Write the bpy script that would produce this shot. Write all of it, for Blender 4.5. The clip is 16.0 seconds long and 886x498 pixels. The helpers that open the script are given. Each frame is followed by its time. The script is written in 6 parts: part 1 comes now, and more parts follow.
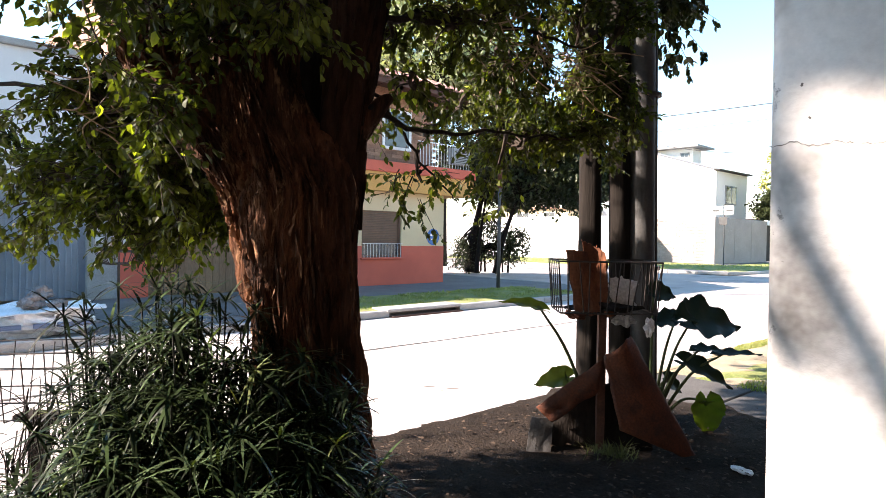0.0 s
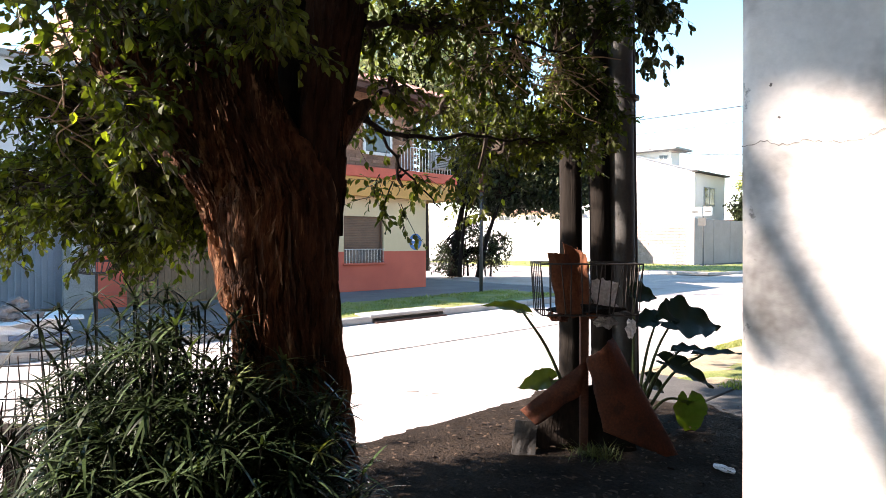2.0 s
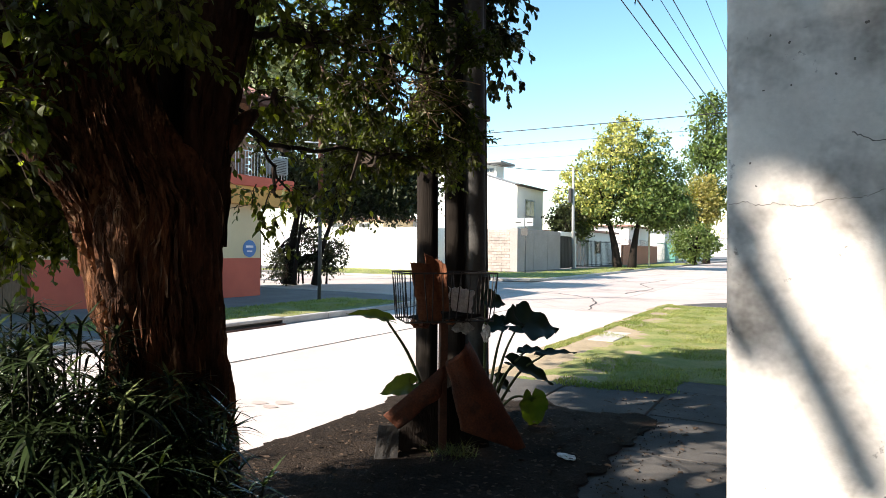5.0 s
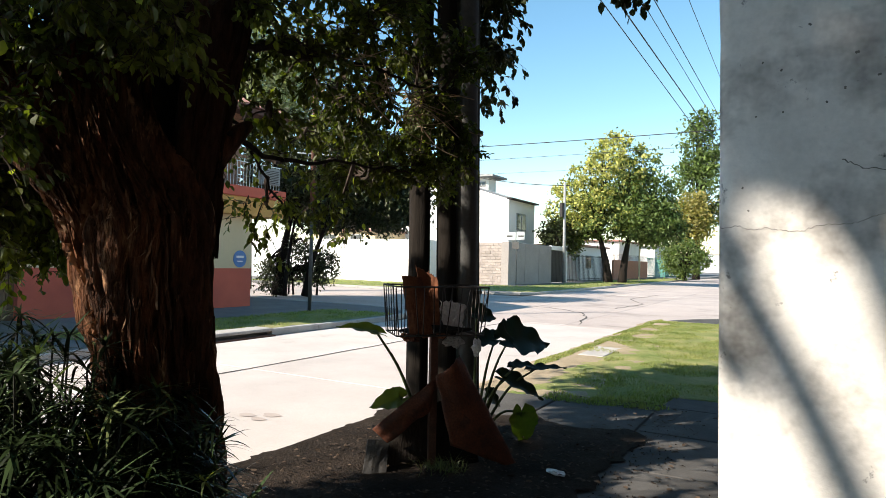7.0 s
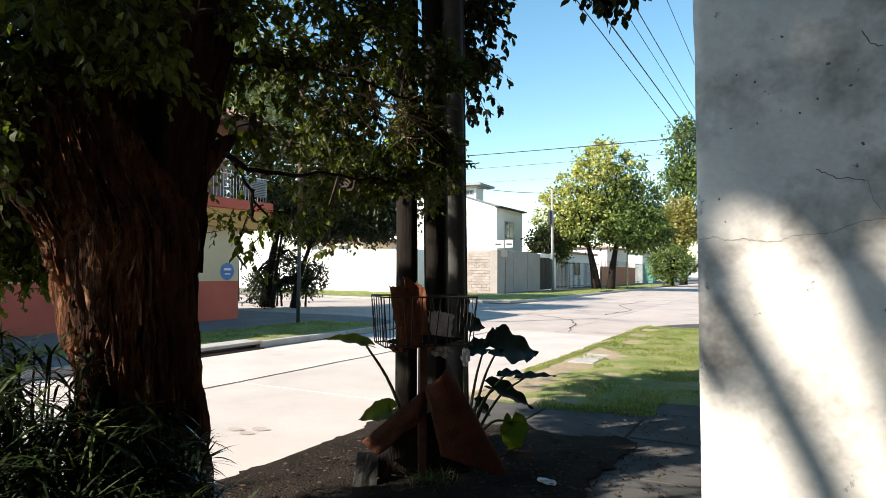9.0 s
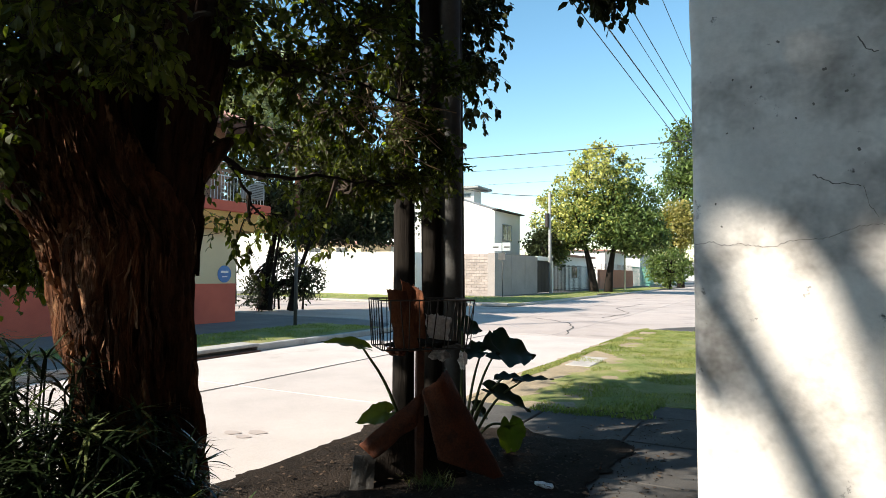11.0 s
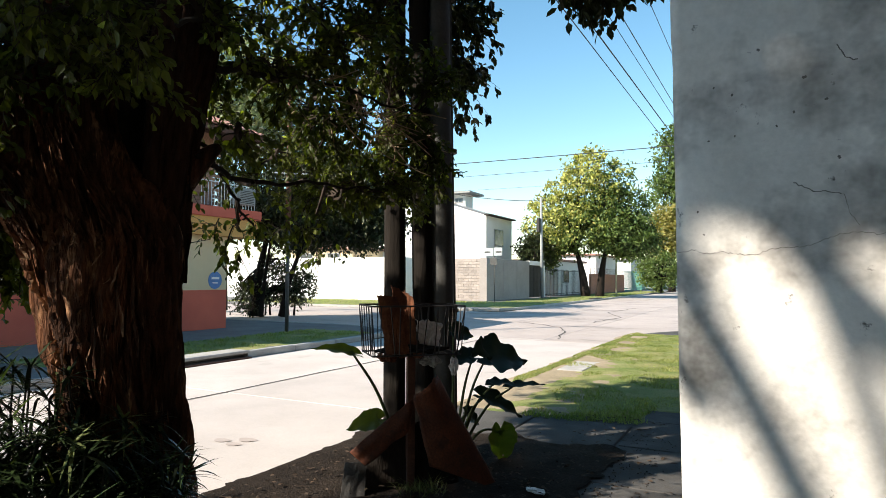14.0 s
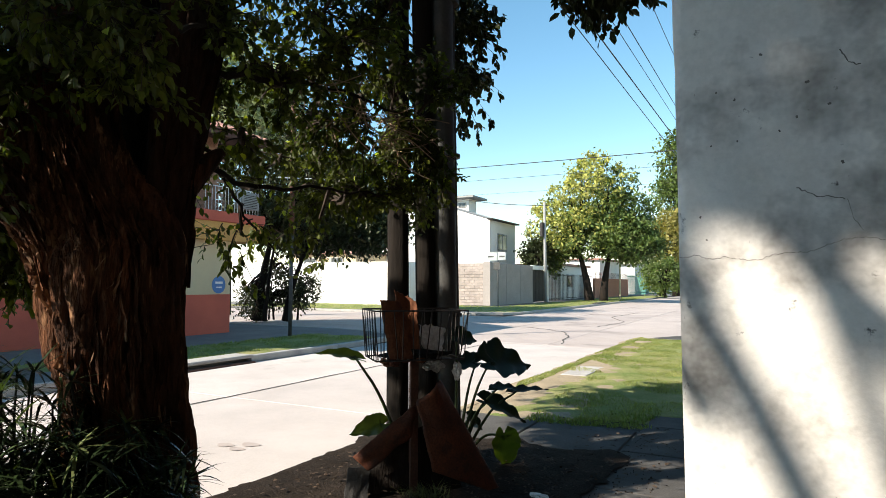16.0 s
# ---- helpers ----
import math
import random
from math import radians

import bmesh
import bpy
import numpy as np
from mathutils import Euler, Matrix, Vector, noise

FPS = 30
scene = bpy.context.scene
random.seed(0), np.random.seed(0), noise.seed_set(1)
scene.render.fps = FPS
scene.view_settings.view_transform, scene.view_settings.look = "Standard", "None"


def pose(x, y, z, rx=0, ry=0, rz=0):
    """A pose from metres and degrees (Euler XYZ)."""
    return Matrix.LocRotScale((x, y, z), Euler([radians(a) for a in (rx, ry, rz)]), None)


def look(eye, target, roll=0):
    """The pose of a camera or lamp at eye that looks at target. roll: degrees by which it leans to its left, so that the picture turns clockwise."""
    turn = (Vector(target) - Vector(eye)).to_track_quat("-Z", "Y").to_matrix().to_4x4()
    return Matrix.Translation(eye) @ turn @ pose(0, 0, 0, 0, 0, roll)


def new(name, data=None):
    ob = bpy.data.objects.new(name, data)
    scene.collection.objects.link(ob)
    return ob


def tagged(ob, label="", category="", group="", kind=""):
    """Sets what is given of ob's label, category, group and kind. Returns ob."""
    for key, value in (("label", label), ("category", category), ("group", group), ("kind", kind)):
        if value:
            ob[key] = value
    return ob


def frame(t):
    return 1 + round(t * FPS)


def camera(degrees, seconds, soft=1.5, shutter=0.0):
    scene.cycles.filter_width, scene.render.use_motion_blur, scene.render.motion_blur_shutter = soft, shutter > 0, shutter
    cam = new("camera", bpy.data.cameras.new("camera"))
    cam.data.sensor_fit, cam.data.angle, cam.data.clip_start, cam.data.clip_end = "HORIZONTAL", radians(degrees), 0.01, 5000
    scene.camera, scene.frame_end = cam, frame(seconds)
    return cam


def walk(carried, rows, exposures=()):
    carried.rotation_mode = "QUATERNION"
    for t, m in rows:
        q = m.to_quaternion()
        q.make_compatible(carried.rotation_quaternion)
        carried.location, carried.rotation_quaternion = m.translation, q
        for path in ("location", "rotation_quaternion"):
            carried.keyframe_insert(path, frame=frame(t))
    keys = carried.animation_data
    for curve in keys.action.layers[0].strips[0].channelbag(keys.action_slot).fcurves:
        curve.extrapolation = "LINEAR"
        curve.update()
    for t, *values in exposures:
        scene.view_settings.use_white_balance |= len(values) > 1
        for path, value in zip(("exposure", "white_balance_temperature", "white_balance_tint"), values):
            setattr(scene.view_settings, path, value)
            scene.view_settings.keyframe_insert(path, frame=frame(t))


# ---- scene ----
cam = camera(69.9, 16.0, 0.45)
PATH = [
    (0, (0.245, 0.001, 1.549), (-1.213, 1.37, 1.507), 1.0),
    (0.5, (0.241, 0.023, 1.55), (-1.187, 1.421, 1.467), 0.6),
    (1, (0.239, 0.013, 1.549), (-1.201, 1.399, 1.487), 1.1),
    (1.5, (0.239, 0.012, 1.549), (-1.214, 1.385, 1.491), 0.5),
    (2, (0.247, 0.007, 1.548), (-1.173, 1.415, 1.521), 0.2),
    (2.5, (0.254, 0.009, 1.549), (-1.136, 1.446, 1.526), 0.7),
    (3, (0.239, -0.044, 1.564), (-1.076, 1.463, 1.536), 1.1),
    (3.5, (0.17, -0.14, 1.573), (-0.976, 1.499, 1.531), -1.0),
    (4, (0.149, -0.219, 1.569), (-0.893, 1.488, 1.552), 1.3),
    (4.5, (0.141, -0.239, 1.569), (-0.865, 1.49, 1.564), 0.7),
    (7, (0.136, -0.247, 1.577), (-0.842, 1.497, 1.616), 1.4),
    (7.5, (0.141, -0.243, 1.582), (-0.824, 1.508, 1.634), 1.4),
    (8, (0.144, -0.247, 1.583), (-0.827, 1.501, 1.649), 0.8),
    (8.5, (0.144, -0.242, 1.583), (-0.814, 1.512, 1.649), 0.6),
    (9, (0.144, -0.24, 1.584), (-0.803, 1.52, 1.652), 0.5),
    (11.5, (0.145, -0.234, 1.588), (-0.793, 1.53, 1.666), 0.5),
    (12, (0.147, -0.225, 1.591), (-0.776, 1.548, 1.666), 0.1),
    (12.5, (0.148, -0.223, 1.59), (-0.766, 1.554, 1.673), 0.4),
    (13, (0.15, -0.227, 1.591), (-0.769, 1.547, 1.674), -0.1),
    (13.5, (0.154, -0.225, 1.591), (-0.744, 1.56, 1.679), -0.0),
    (14, (0.152, -0.227, 1.591), (-0.766, 1.548, 1.684), 0.3),
    (14.5, (0.152, -0.225, 1.587), (-0.777, 1.543, 1.674), 0.3),
    (15, (0.152, -0.227, 1.59), (-0.781, 1.539, 1.693), 0.4),
    (15.5, (0.155, -0.226, 1.59), (-0.769, 1.544, 1.695), 0.3),
    (16, (0.153, -0.225, 1.592), (-0.774, 1.544, 1.699), 0.3),
]
EXPOSURES = [(0, 2.18, 7250, 21), (3.0, 2.15, 7250, 21), (3.5, 1.97, 7250, 20), (4.0, 1.82, 7200, 18), (4.6, 1.6, 7150, 15), (7.0, 1.15, 7050, 10), (16, 1.1, 7050, 9)]
walk(cam, [(t, look(eye, target, roll)) for t, eye, target, roll in PATH], EXPOSURES)

# ---- light ----
SUN = Vector((-0.9, -1.2, 1.0)).normalized()      # towards the sun
world = bpy.data.worlds.new("sky")
scene.world = world
world.use_nodes = True
wn, wl = world.node_tree.nodes, world.node_tree.links
sky = wn.new("ShaderNodeTexSky")
sky.sky_type, sky.sun_disc = "NISHITA", False
sky.sun_elevation = math.asin(SUN.z)
sky.sun_rotation = math.atan2(SUN.x, SUN.y)
sky.air_density, sky.dust_density, sky.ozone_density = 1.0, 0.0, 1.0
hue = wn.new("ShaderNodeHueSaturation")
hue.inputs["Hue"].default_value, hue.inputs["Saturation"].default_value = 0.488, 1.22
wl.new(sky.outputs[0], hue.inputs["Color"])
wl.new(hue.outputs[0], wn["Background"].inputs[0])
wn["Background"].inputs[1].default_value = 0.12
sun = new("sun", bpy.data.lights.new("sun", "SUN"))
sun.data.energy, sun.data.angle, sun.data.color = 5.0, radians(0.53), (1.0, 0.95, 0.885)
sun.matrix_world = look(SUN * 60, (0, 0, 0))

# ---- helpers of this scene ----
rng = random.Random(7)


class Geo:
    """Collects vertices and faces of one mesh."""

    def __init__(self):
        self.v, self.f = [], []

    def add(self, vs, fs):
        n = len(self.v)
        self.v.extend([tuple(p) for p in vs])
        self.f.extend([tuple(i + n for i in f) for f in fs])
        return self

    def box(self, x0, x1, y0, y1, z0, z1, m=None):
        vs = [Vector((x, y, z)) for z in (z0, z1) for y in (y0, y1) for x in (x0, x1)]
        if m is not None:
            vs = [m @ p for p in vs]
        return self.add(vs, [(0, 2, 3, 1), (4, 5, 7, 6), (0, 1, 5, 4), (2, 6, 7, 3), (0, 4, 6, 2), (1, 3, 7, 5)])

    def block(self, x0, x1, y0, y1, z0, z1, c=0.01, m=None):
        """A box with chamfered upper and lower rims."""
        rings = []
        for z, d in ((z0, c), (z0 + c, 0), (z1 - c, 0), (z1, c)):
            rings.append([Vector((x0 + d, y0 + d, z)), Vector((x1 - d, y0 + d, z)), Vector((x1 - d, y1 - d, z)), Vector((x0 + d, y1 - d, z))])
        vs = [p if m is None else m @ p for r in rings for p in r]
        fs = [(3, 2, 1, 0), (12, 13, 14, 15)]
        for k in range(3):
            for i in range(4):
                j = (i + 1) % 4
                fs.append((4 * k + i, 4 * k + j, 4 * k + 4 + j, 4 * k + 4 + i))
        return self.add(vs, fs)

    def tube(self, pts, radii, sides=6, caps=True):
        pts = [Vector(p) for p in pts]
        if isinstance(radii, (int, float)):
            radii = [radii] * len(pts)
        vs, fs = [], []
        side = None
        for i, p in enumerate(pts):
            d = (pts[min(i + 1, len(pts) - 1)] - pts[max(i - 1, 0)]).normalized()
            if side is None or abs(side.dot(d)) > 0.95:
                side = d.orthogonal().normalized()
            side = (side - d * side.dot(d)).normalized()
            up = d.cross(side)
            for k in range(sides):
                a = 2 * math.pi * k / sides
                vs.append(p + (side * math.cos(a) + up * math.sin(a)) * radii[i])
        for i in range(len(pts) - 1):
            for k in range(sides):
                j = (k + 1) % sides
                fs.append((i * sides + k, i * sides + j, (i + 1) * sides + j, (i + 1) * sides + k))
        if caps:
            fs.append(tuple(reversed(range(sides))))
            fs.append(tuple(range((len(pts) - 1) * sides, len(pts) * sides)))
        return self.add(vs, fs)

    def leaf(self, p, along, normal, length, width, fold=0.25):
        a = along.normalized()
        s = a.cross(normal)
        if s.length < 1e-4:
            s = a.orthogonal()
        s.normalize()
        n = s.cross(a)
        w = width / 2
        vs = [p, p + a * length * 0.32 + s * w + n * w * fold, p + a * length * 0.72 + s * w * 0.75 + n * w * fold, p + a * length - n * length * 0.08,
              p + a * length * 0.72 - s * w * 0.75 + n * w * fold, p + a * length * 0.32 - s * w + n * w * fold, p + a * length * 0.5]
        return self.add(vs, [(0, 1, 6), (1, 2, 6), (2, 3, 6), (3, 4, 6), (4, 5, 6), (5, 0, 6)])

    def strip(self, pts, widths, normal=Vector((0, 0, 1))):
        """A narrow blade along pts."""
        vs, fs = [], []
        for i, p in enumerate(pts):
            d = pts[min(i + 1, len(pts) - 1)] - pts[max(i - 1, 0)]
            s = d.cross(normal)
            s = s.normalized() if s.length > 1e-5 else Vector((1, 0, 0))
            vs += [p - s * widths[i] / 2, p + s * widths[i] / 2]
        for i in range(len(pts) - 1):
            fs.append((2 * i, 2 * i + 1, 2 * i + 3, 2 * i + 2))
        return self.add(vs, fs)

    def weld(self):
        seen, index, v = {}, [], []
        for p in self.v:
            k = tuple(round(q, 5) for q in p)
            if k not in seen:
                seen[k] = len(v)
                v.append(p)
            index.append(seen[k])
        self.v, self.f = v, list(dict.fromkeys(tuple(index[i] for i in f) for f in self.f))
        return self

    def mesh(self, name, material, smooth=False):
        me = bpy.data.meshes.new(name)
        me.from_pydata(self.v, [], self.f)
        me.materials.append(material)
        if smooth:
            me.shade_smooth()
        me.update()
        return me


def thing(name, label, category, at=(0, 0, 0), group="", kind=""):
    ob = new(name)
    ob.location = at
    ob.empty_display_size = 0.1
    return tagged(ob, label, category, group, kind)


def part(name, geo, material, parent=None, label="", smooth=False, kind=""):
    ob = new(name, geo.mesh(name, material, smooth) if isinstance(geo, Geo) else geo)
    if parent is not None:
        ob.parent = parent
        base = parent
        off = Vector((0, 0, 0))
        while base is not None:
            off += base.location
            base = base.parent
        ob.location = -off if isinstance(geo, Geo) else ob.location
    return tagged(ob, label, kind=kind)


def solo(name, geo, material, label, category, smooth=False, kind="", group=""):
    return tagged(new(name, geo.mesh(name, material, smooth)), label, category, group, kind)


def curve_pts(pts, n=8):
    """A Catmull-Rom line through pts."""
    pts = [Vector(p) for p in pts]
    q = [pts[0] * 2 - pts[1]] + pts + [pts[-1] * 2 - pts[-2]]
    out = []
    for i in range(1, len(q) - 2):
        for k in range(n):
            t = k / n
            a, b, c, d = q[i - 1], q[i], q[i + 1], q[i + 2]
            out.append(0.5 * (2 * b + (c - a) * t + (2 * a - 5 * b + 4 * c - d) * t * t + (3 * b - a - 3 * c + d) * t ** 3))
    out.append(pts[-1])
    return out


def ball(r=1.0):
    while True:
        v = Vector((rng.uniform(-1, 1), rng.uniform(-1, 1), rng.uniform(-1, 1)))
        if v.length <= 1:
            return v * r


# ---- materials ----
def mat(name, c1, c2=None, scale=3.0, rough=0.8, bump=0.3, bscale=60.0, metal=0.0, fine=0.25, rand=0.0, island=0.0, stretch=(1, 1, 1), spots=None, transl=0.0, tcol=None, depth=0.01, spec=0.35, spots2=None):
    m = bpy.data.materials.new(name)
    m.use_nodes = True
    nd, ln = m.node_tree.nodes, m.node_tree.links
    b = nd["Principled BSDF"]
    b.inputs["Roughness"].default_value, b.inputs["Metallic"].default_value = rough, metal
    b.inputs["Specular IOR Level"].default_value = spec
    tc, mp = nd.new("ShaderNodeTexCoord"), nd.new("ShaderNodeMapping")
    mp.inputs["Scale"].default_value = stretch
    ln.new(tc.outputs["Object"], mp.inputs[0])

    def noise_tex(sc, det, ro=0.6):
        n = nd.new("ShaderNodeTexNoise")
        n.inputs["Scale"].default_value, n.inputs["Detail"].default_value, n.inputs["Roughness"].default_value = sc, det, ro
        ln.new(mp.outputs[0], n.inputs["Vector"])
        return n

    def mix(kind, fac, a, bb):
        x = nd.new("ShaderNodeMix")
        x.data_type, x.blend_type = "RGBA", kind
        for i, val in ((0, fac), (6, a), (7, bb)):
            if isinstance(val, (int, float)):
                x.inputs[i].default_value = val
            elif isinstance(val, tuple):
                x.inputs[i].default_value = (*val, 1)
            else:
                ln.new(val, x.inputs[i])
        return x.outputs[2]

    def ramp(src, lo, hi, a, z):
        r = nd.new("ShaderNodeMapRange")
        ln.new(src, r.inputs[0])
        r.inputs[1].default_value, r.inputs[2].default_value, r.inputs[3].default_value, r.inputs[4].default_value = lo, hi, a, z
        return r.outputs[0]

    big, small = noise_tex(scale, 6), noise_tex(bscale, 5)
    col = mix("MIX", ramp(big.outputs[0], 0.35, 0.65, 0, 1), c1, c2 or tuple(x * 0.75 for x in c1))
    for sp_ in (spots2, spots):
        if sp_:
            sp = noise_tex(sp_[1], 5, 0.7)
            col = mix("MIX", ramp(sp.outputs[0], sp_[2], sp_[2] + (0.07 if sp_ is spots else 0.2), 0, sp_[3]), col, sp_[0])
    gray = nd.new("ShaderNodeCombineColor")
    v = ramp(small.outputs[0], 0.3, 0.7, 1 - fine, 1 + fine)
    for i in range(3):
        ln.new(v, gray.inputs[i])
    col = mix("MULTIPLY", 1.0, col, gray.outputs[0])
    for amount, node, out in ((rand, "ShaderNodeObjectInfo", "Random"), (island, "ShaderNodeNewGeometry", "Random Per Island")):
        if amount:
            o = nd.new(node)
            g2 = nd.new("ShaderNodeCombineColor")
            v2 = ramp(o.outputs[out], 0, 1, 1 - amount, 1 + amount)
            for i in range(3):
                ln.new(v2, g2.inputs[i])
            col = mix("MULTIPLY", 1.0, col, g2.outputs[0])
    ln.new(col, b.inputs["Base Color"])
    if bump:
        bp = nd.new("ShaderNodeBump")
        bp.inputs["Strength"].default_value, bp.inputs["Distance"].default_value = bump, depth
        ln.new(small.outputs[0], bp.inputs["Height"])
        ln.new(bp.outputs[0], b.inputs["Normal"])
    if transl:
        t = nd.new("ShaderNodeBsdfTranslucent")
        ln.new(mix("MULTIPLY", 1.0, col, tcol or (1.6, 1.7, 0.6)), t.inputs[0])
        ms = nd.new("ShaderNodeMixShader")
        ms.inputs[0].default_value = transl
        ln.new(b.outputs[0], ms.inputs[1])
        ln.new(t.outputs[0], ms.inputs[2])
        ln.new(ms.outputs[0], nd["Material Output"].inputs[0])
    return m


def leafmat(name, c1, c2, transl=0.3, rough=0.45, island=0.35, tcol=(1.7, 1.9, 0.5), spots=None):
    return mat(name, c1, c2, scale=1.2, rough=rough, bump=0, bscale=30, fine=0.12, island=island, transl=transl, tcol=tcol, spots=spots)


M_ROAD = mat("concrete_road", (0.52, 0.462, 0.43), (0.44, 0.392, 0.365), scale=0.8, rough=0.9, bump=0.25, bscale=90, fine=0.12, rand=0.05, spots=((0.30, 0.28, 0.25), 0.6, 0.60, 0.6))
M_ROADX = mat("worn_crossing_concrete", (0.44, 0.372, 0.338), (0.37, 0.312, 0.284), scale=0.5, rough=0.92, bump=0.3, bscale=90, fine=0.15, rand=0.06, spots=((0.24, 0.21, 0.195), 0.5, 0.58, 0.6))
M_JOINT = mat("tar_joint", (0.07, 0.065, 0.06), rough=0.9)
# near concrete is darker than the far one: tree shade put into its base
M_PAVE = mat("worn_shade_toned_concrete", (0.082, 0.077, 0.072), (0.040, 0.037, 0.034), scale=1.5, rough=0.92, bump=0.4, bscale=70, fine=0.2, rand=0.1)
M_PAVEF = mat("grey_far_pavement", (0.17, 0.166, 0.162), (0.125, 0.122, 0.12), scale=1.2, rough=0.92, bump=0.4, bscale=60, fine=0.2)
M_KERB = mat("concrete_kerb", (0.42, 0.40, 0.37), (0.33, 0.31, 0.29), scale=2.5, rough=0.9, bump=0.3, bscale=80, rand=0.08)
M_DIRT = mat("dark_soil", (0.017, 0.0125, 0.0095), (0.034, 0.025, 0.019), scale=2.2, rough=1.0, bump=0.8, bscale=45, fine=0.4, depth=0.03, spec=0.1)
M_SAND = mat("dry_soil", (0.36, 0.29, 0.20), (0.26, 0.21, 0.14), scale=2.0, rough=1.0, bump=0.6, bscale=50, fine=0.25, spec=0.1)
M_TURF = mat("turf_soil", (0.15, 0.20, 0.058), (0.31, 0.285, 0.13), scale=1.3, rough=1.0, bump=0.8, bscale=55, fine=0.35, depth=0.03, spec=0.1)
M_GRASS = leafmat("grass_blades", (0.135, 0.185, 0.05), (0.29, 0.285, 0.12), transl=0.35, rough=0.6)
M_PILLAR = mat("weathered_cement_render", (0.75, 0.71, 0.662), (0.51, 0.478, 0.442), scale=4.5, rough=0.9, bump=0.2, bscale=160, fine=0.06, depth=0.003, spots=((0.07, 0.064, 0.06), 34, 0.655, 0.9), spots2=((0.165, 0.148, 0.132), 6, 0.475, 0.9))
M_CRACK = mat("crack_shadow", (0.17, 0.155, 0.14), rough=1.0)
M_BARK = mat("red_brown_bark", (0.135, 0.054, 0.026), (0.026, 0.0125, 0.0075), scale=5, rough=0.95, bump=1.0, bscale=46, fine=0.6, stretch=(1, 1, 0.16), depth=0.07, spec=0.15, spots=((0.34, 0.18, 0.095), 14, 0.58, 0.8))
M_BARKP = mat("sunlit_peeling_bark", (0.36, 0.22, 0.13), (0.16, 0.075, 0.04), scale=9, rough=0.9, bump=0.5, bscale=60, fine=0.3, stretch=(1, 1, 0.3), depth=0.01, spec=0.15)
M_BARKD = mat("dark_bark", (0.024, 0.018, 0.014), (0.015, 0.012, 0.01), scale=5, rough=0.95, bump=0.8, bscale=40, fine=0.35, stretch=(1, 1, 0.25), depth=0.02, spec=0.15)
M_TWIG = mat("grey_brown_twigs", (0.045, 0.03, 0.02), (0.026, 0.018, 0.013), scale=6, rough=0.9, bump=0.2)
M_DRY = mat("dry_twigs", (0.075, 0.048, 0.030), (0.038, 0.026, 0.017), scale=6, rough=0.9, bump=0.2)
# darker copy of the rough bark, with the right limb's shade in its colour
M_BARKL = mat("shaded_limb_bark", (0.045, 0.020, 0.012), (0.015, 0.0085, 0.006), scale=5, rough=0.95, bump=0.9, bscale=34, fine=0.45, stretch=(1, 1, 0.22), depth=0.03, spec=0.12)
# brighter twig colour that carries the sunlight on the bare twigs
M_DRYT = mat("sunlit_bare_twigs", (0.36, 0.26, 0.17), (0.24, 0.165, 0.11), scale=6, rough=0.9, bump=0.1)
M_LEAF = leafmat("small_green_leaves", (0.036, 0.050, 0.0115), (0.082, 0.092, 0.020), transl=0.42, rough=0.5, island=0.45)
# light copy of the leaf colour for scattered leaves, as if the sun caught them
M_LEAFY = leafmat("sunlit_yellow_leaves", (0.30, 0.33, 0.05), (0.22, 0.27, 0.05), transl=0.4)
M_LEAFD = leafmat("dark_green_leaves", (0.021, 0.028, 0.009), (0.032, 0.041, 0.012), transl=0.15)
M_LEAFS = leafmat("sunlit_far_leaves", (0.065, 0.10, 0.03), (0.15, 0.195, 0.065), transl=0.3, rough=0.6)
M_LEAFA = leafmat("sunward_autumn_leaves", (0.24, 0.26, 0.062), (0.50, 0.46, 0.14), transl=0.15, rough=0.55, island=0.45)
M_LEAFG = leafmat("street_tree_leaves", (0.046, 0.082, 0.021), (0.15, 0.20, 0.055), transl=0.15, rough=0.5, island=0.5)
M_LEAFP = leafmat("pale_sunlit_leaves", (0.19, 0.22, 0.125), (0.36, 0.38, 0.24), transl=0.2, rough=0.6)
M_LEAFO = leafmat("ochre_leaves", (0.30, 0.24, 0.08), (0.22, 0.21, 0.07), transl=0.3, rough=0.6)
# two tones of one sedge: near-black for inner shade, lighter for highlights
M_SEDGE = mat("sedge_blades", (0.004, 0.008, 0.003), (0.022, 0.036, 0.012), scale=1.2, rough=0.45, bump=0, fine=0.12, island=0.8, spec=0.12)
M_SEDGEB = mat("glossy_highlit_sedge", (0.026, 0.045, 0.019), (0.07, 0.098, 0.048), scale=1.2, rough=0.24, bump=0, bscale=30, fine=0.12, island=0.6, transl=0.12, tcol=(1.7, 1.9, 0.5), spec=0.6)
M_SEDGEY = leafmat("pale_sedge_blades", (0.13, 0.15, 0.06), (0.09, 0.11, 0.04), transl=0.25, rough=0.4)
M_TARO = leafmat("glossy_large_leaf", (0.007, 0.019, 0.006), (0.014, 0.032, 0.010), transl=0.06, rough=0.65, island=0.1)
M_TAROY = leafmat("yellowing_large_leaf", (0.125, 0.145, 0.025), (0.045, 0.07, 0.016), transl=0.35, rough=0.35, island=0.1)
M_STEM = mat("green_stems", (0.075, 0.10, 0.035), (0.045, 0.065, 0.022), rough=0.5, bump=0)
M_SEDGEST = mat("dark_sedge_stems", (0.014, 0.016, 0.008), (0.008, 0.009, 0.005), rough=0.6, bump=0)
M_RUST = mat("rusty_sheet", (0.115, 0.032, 0.012), (0.055, 0.016, 0.007), scale=4, rough=0.75, bump=0.35, bscale=70, fine=0.35, spots=((0.035, 0.013, 0.008), 7, 0.56, 0.7))
M_RUSTP = mat("rusty_post", (0.12, 0.05, 0.03), (0.07, 0.033, 0.022), scale=8, rough=0.8, bump=0.3)
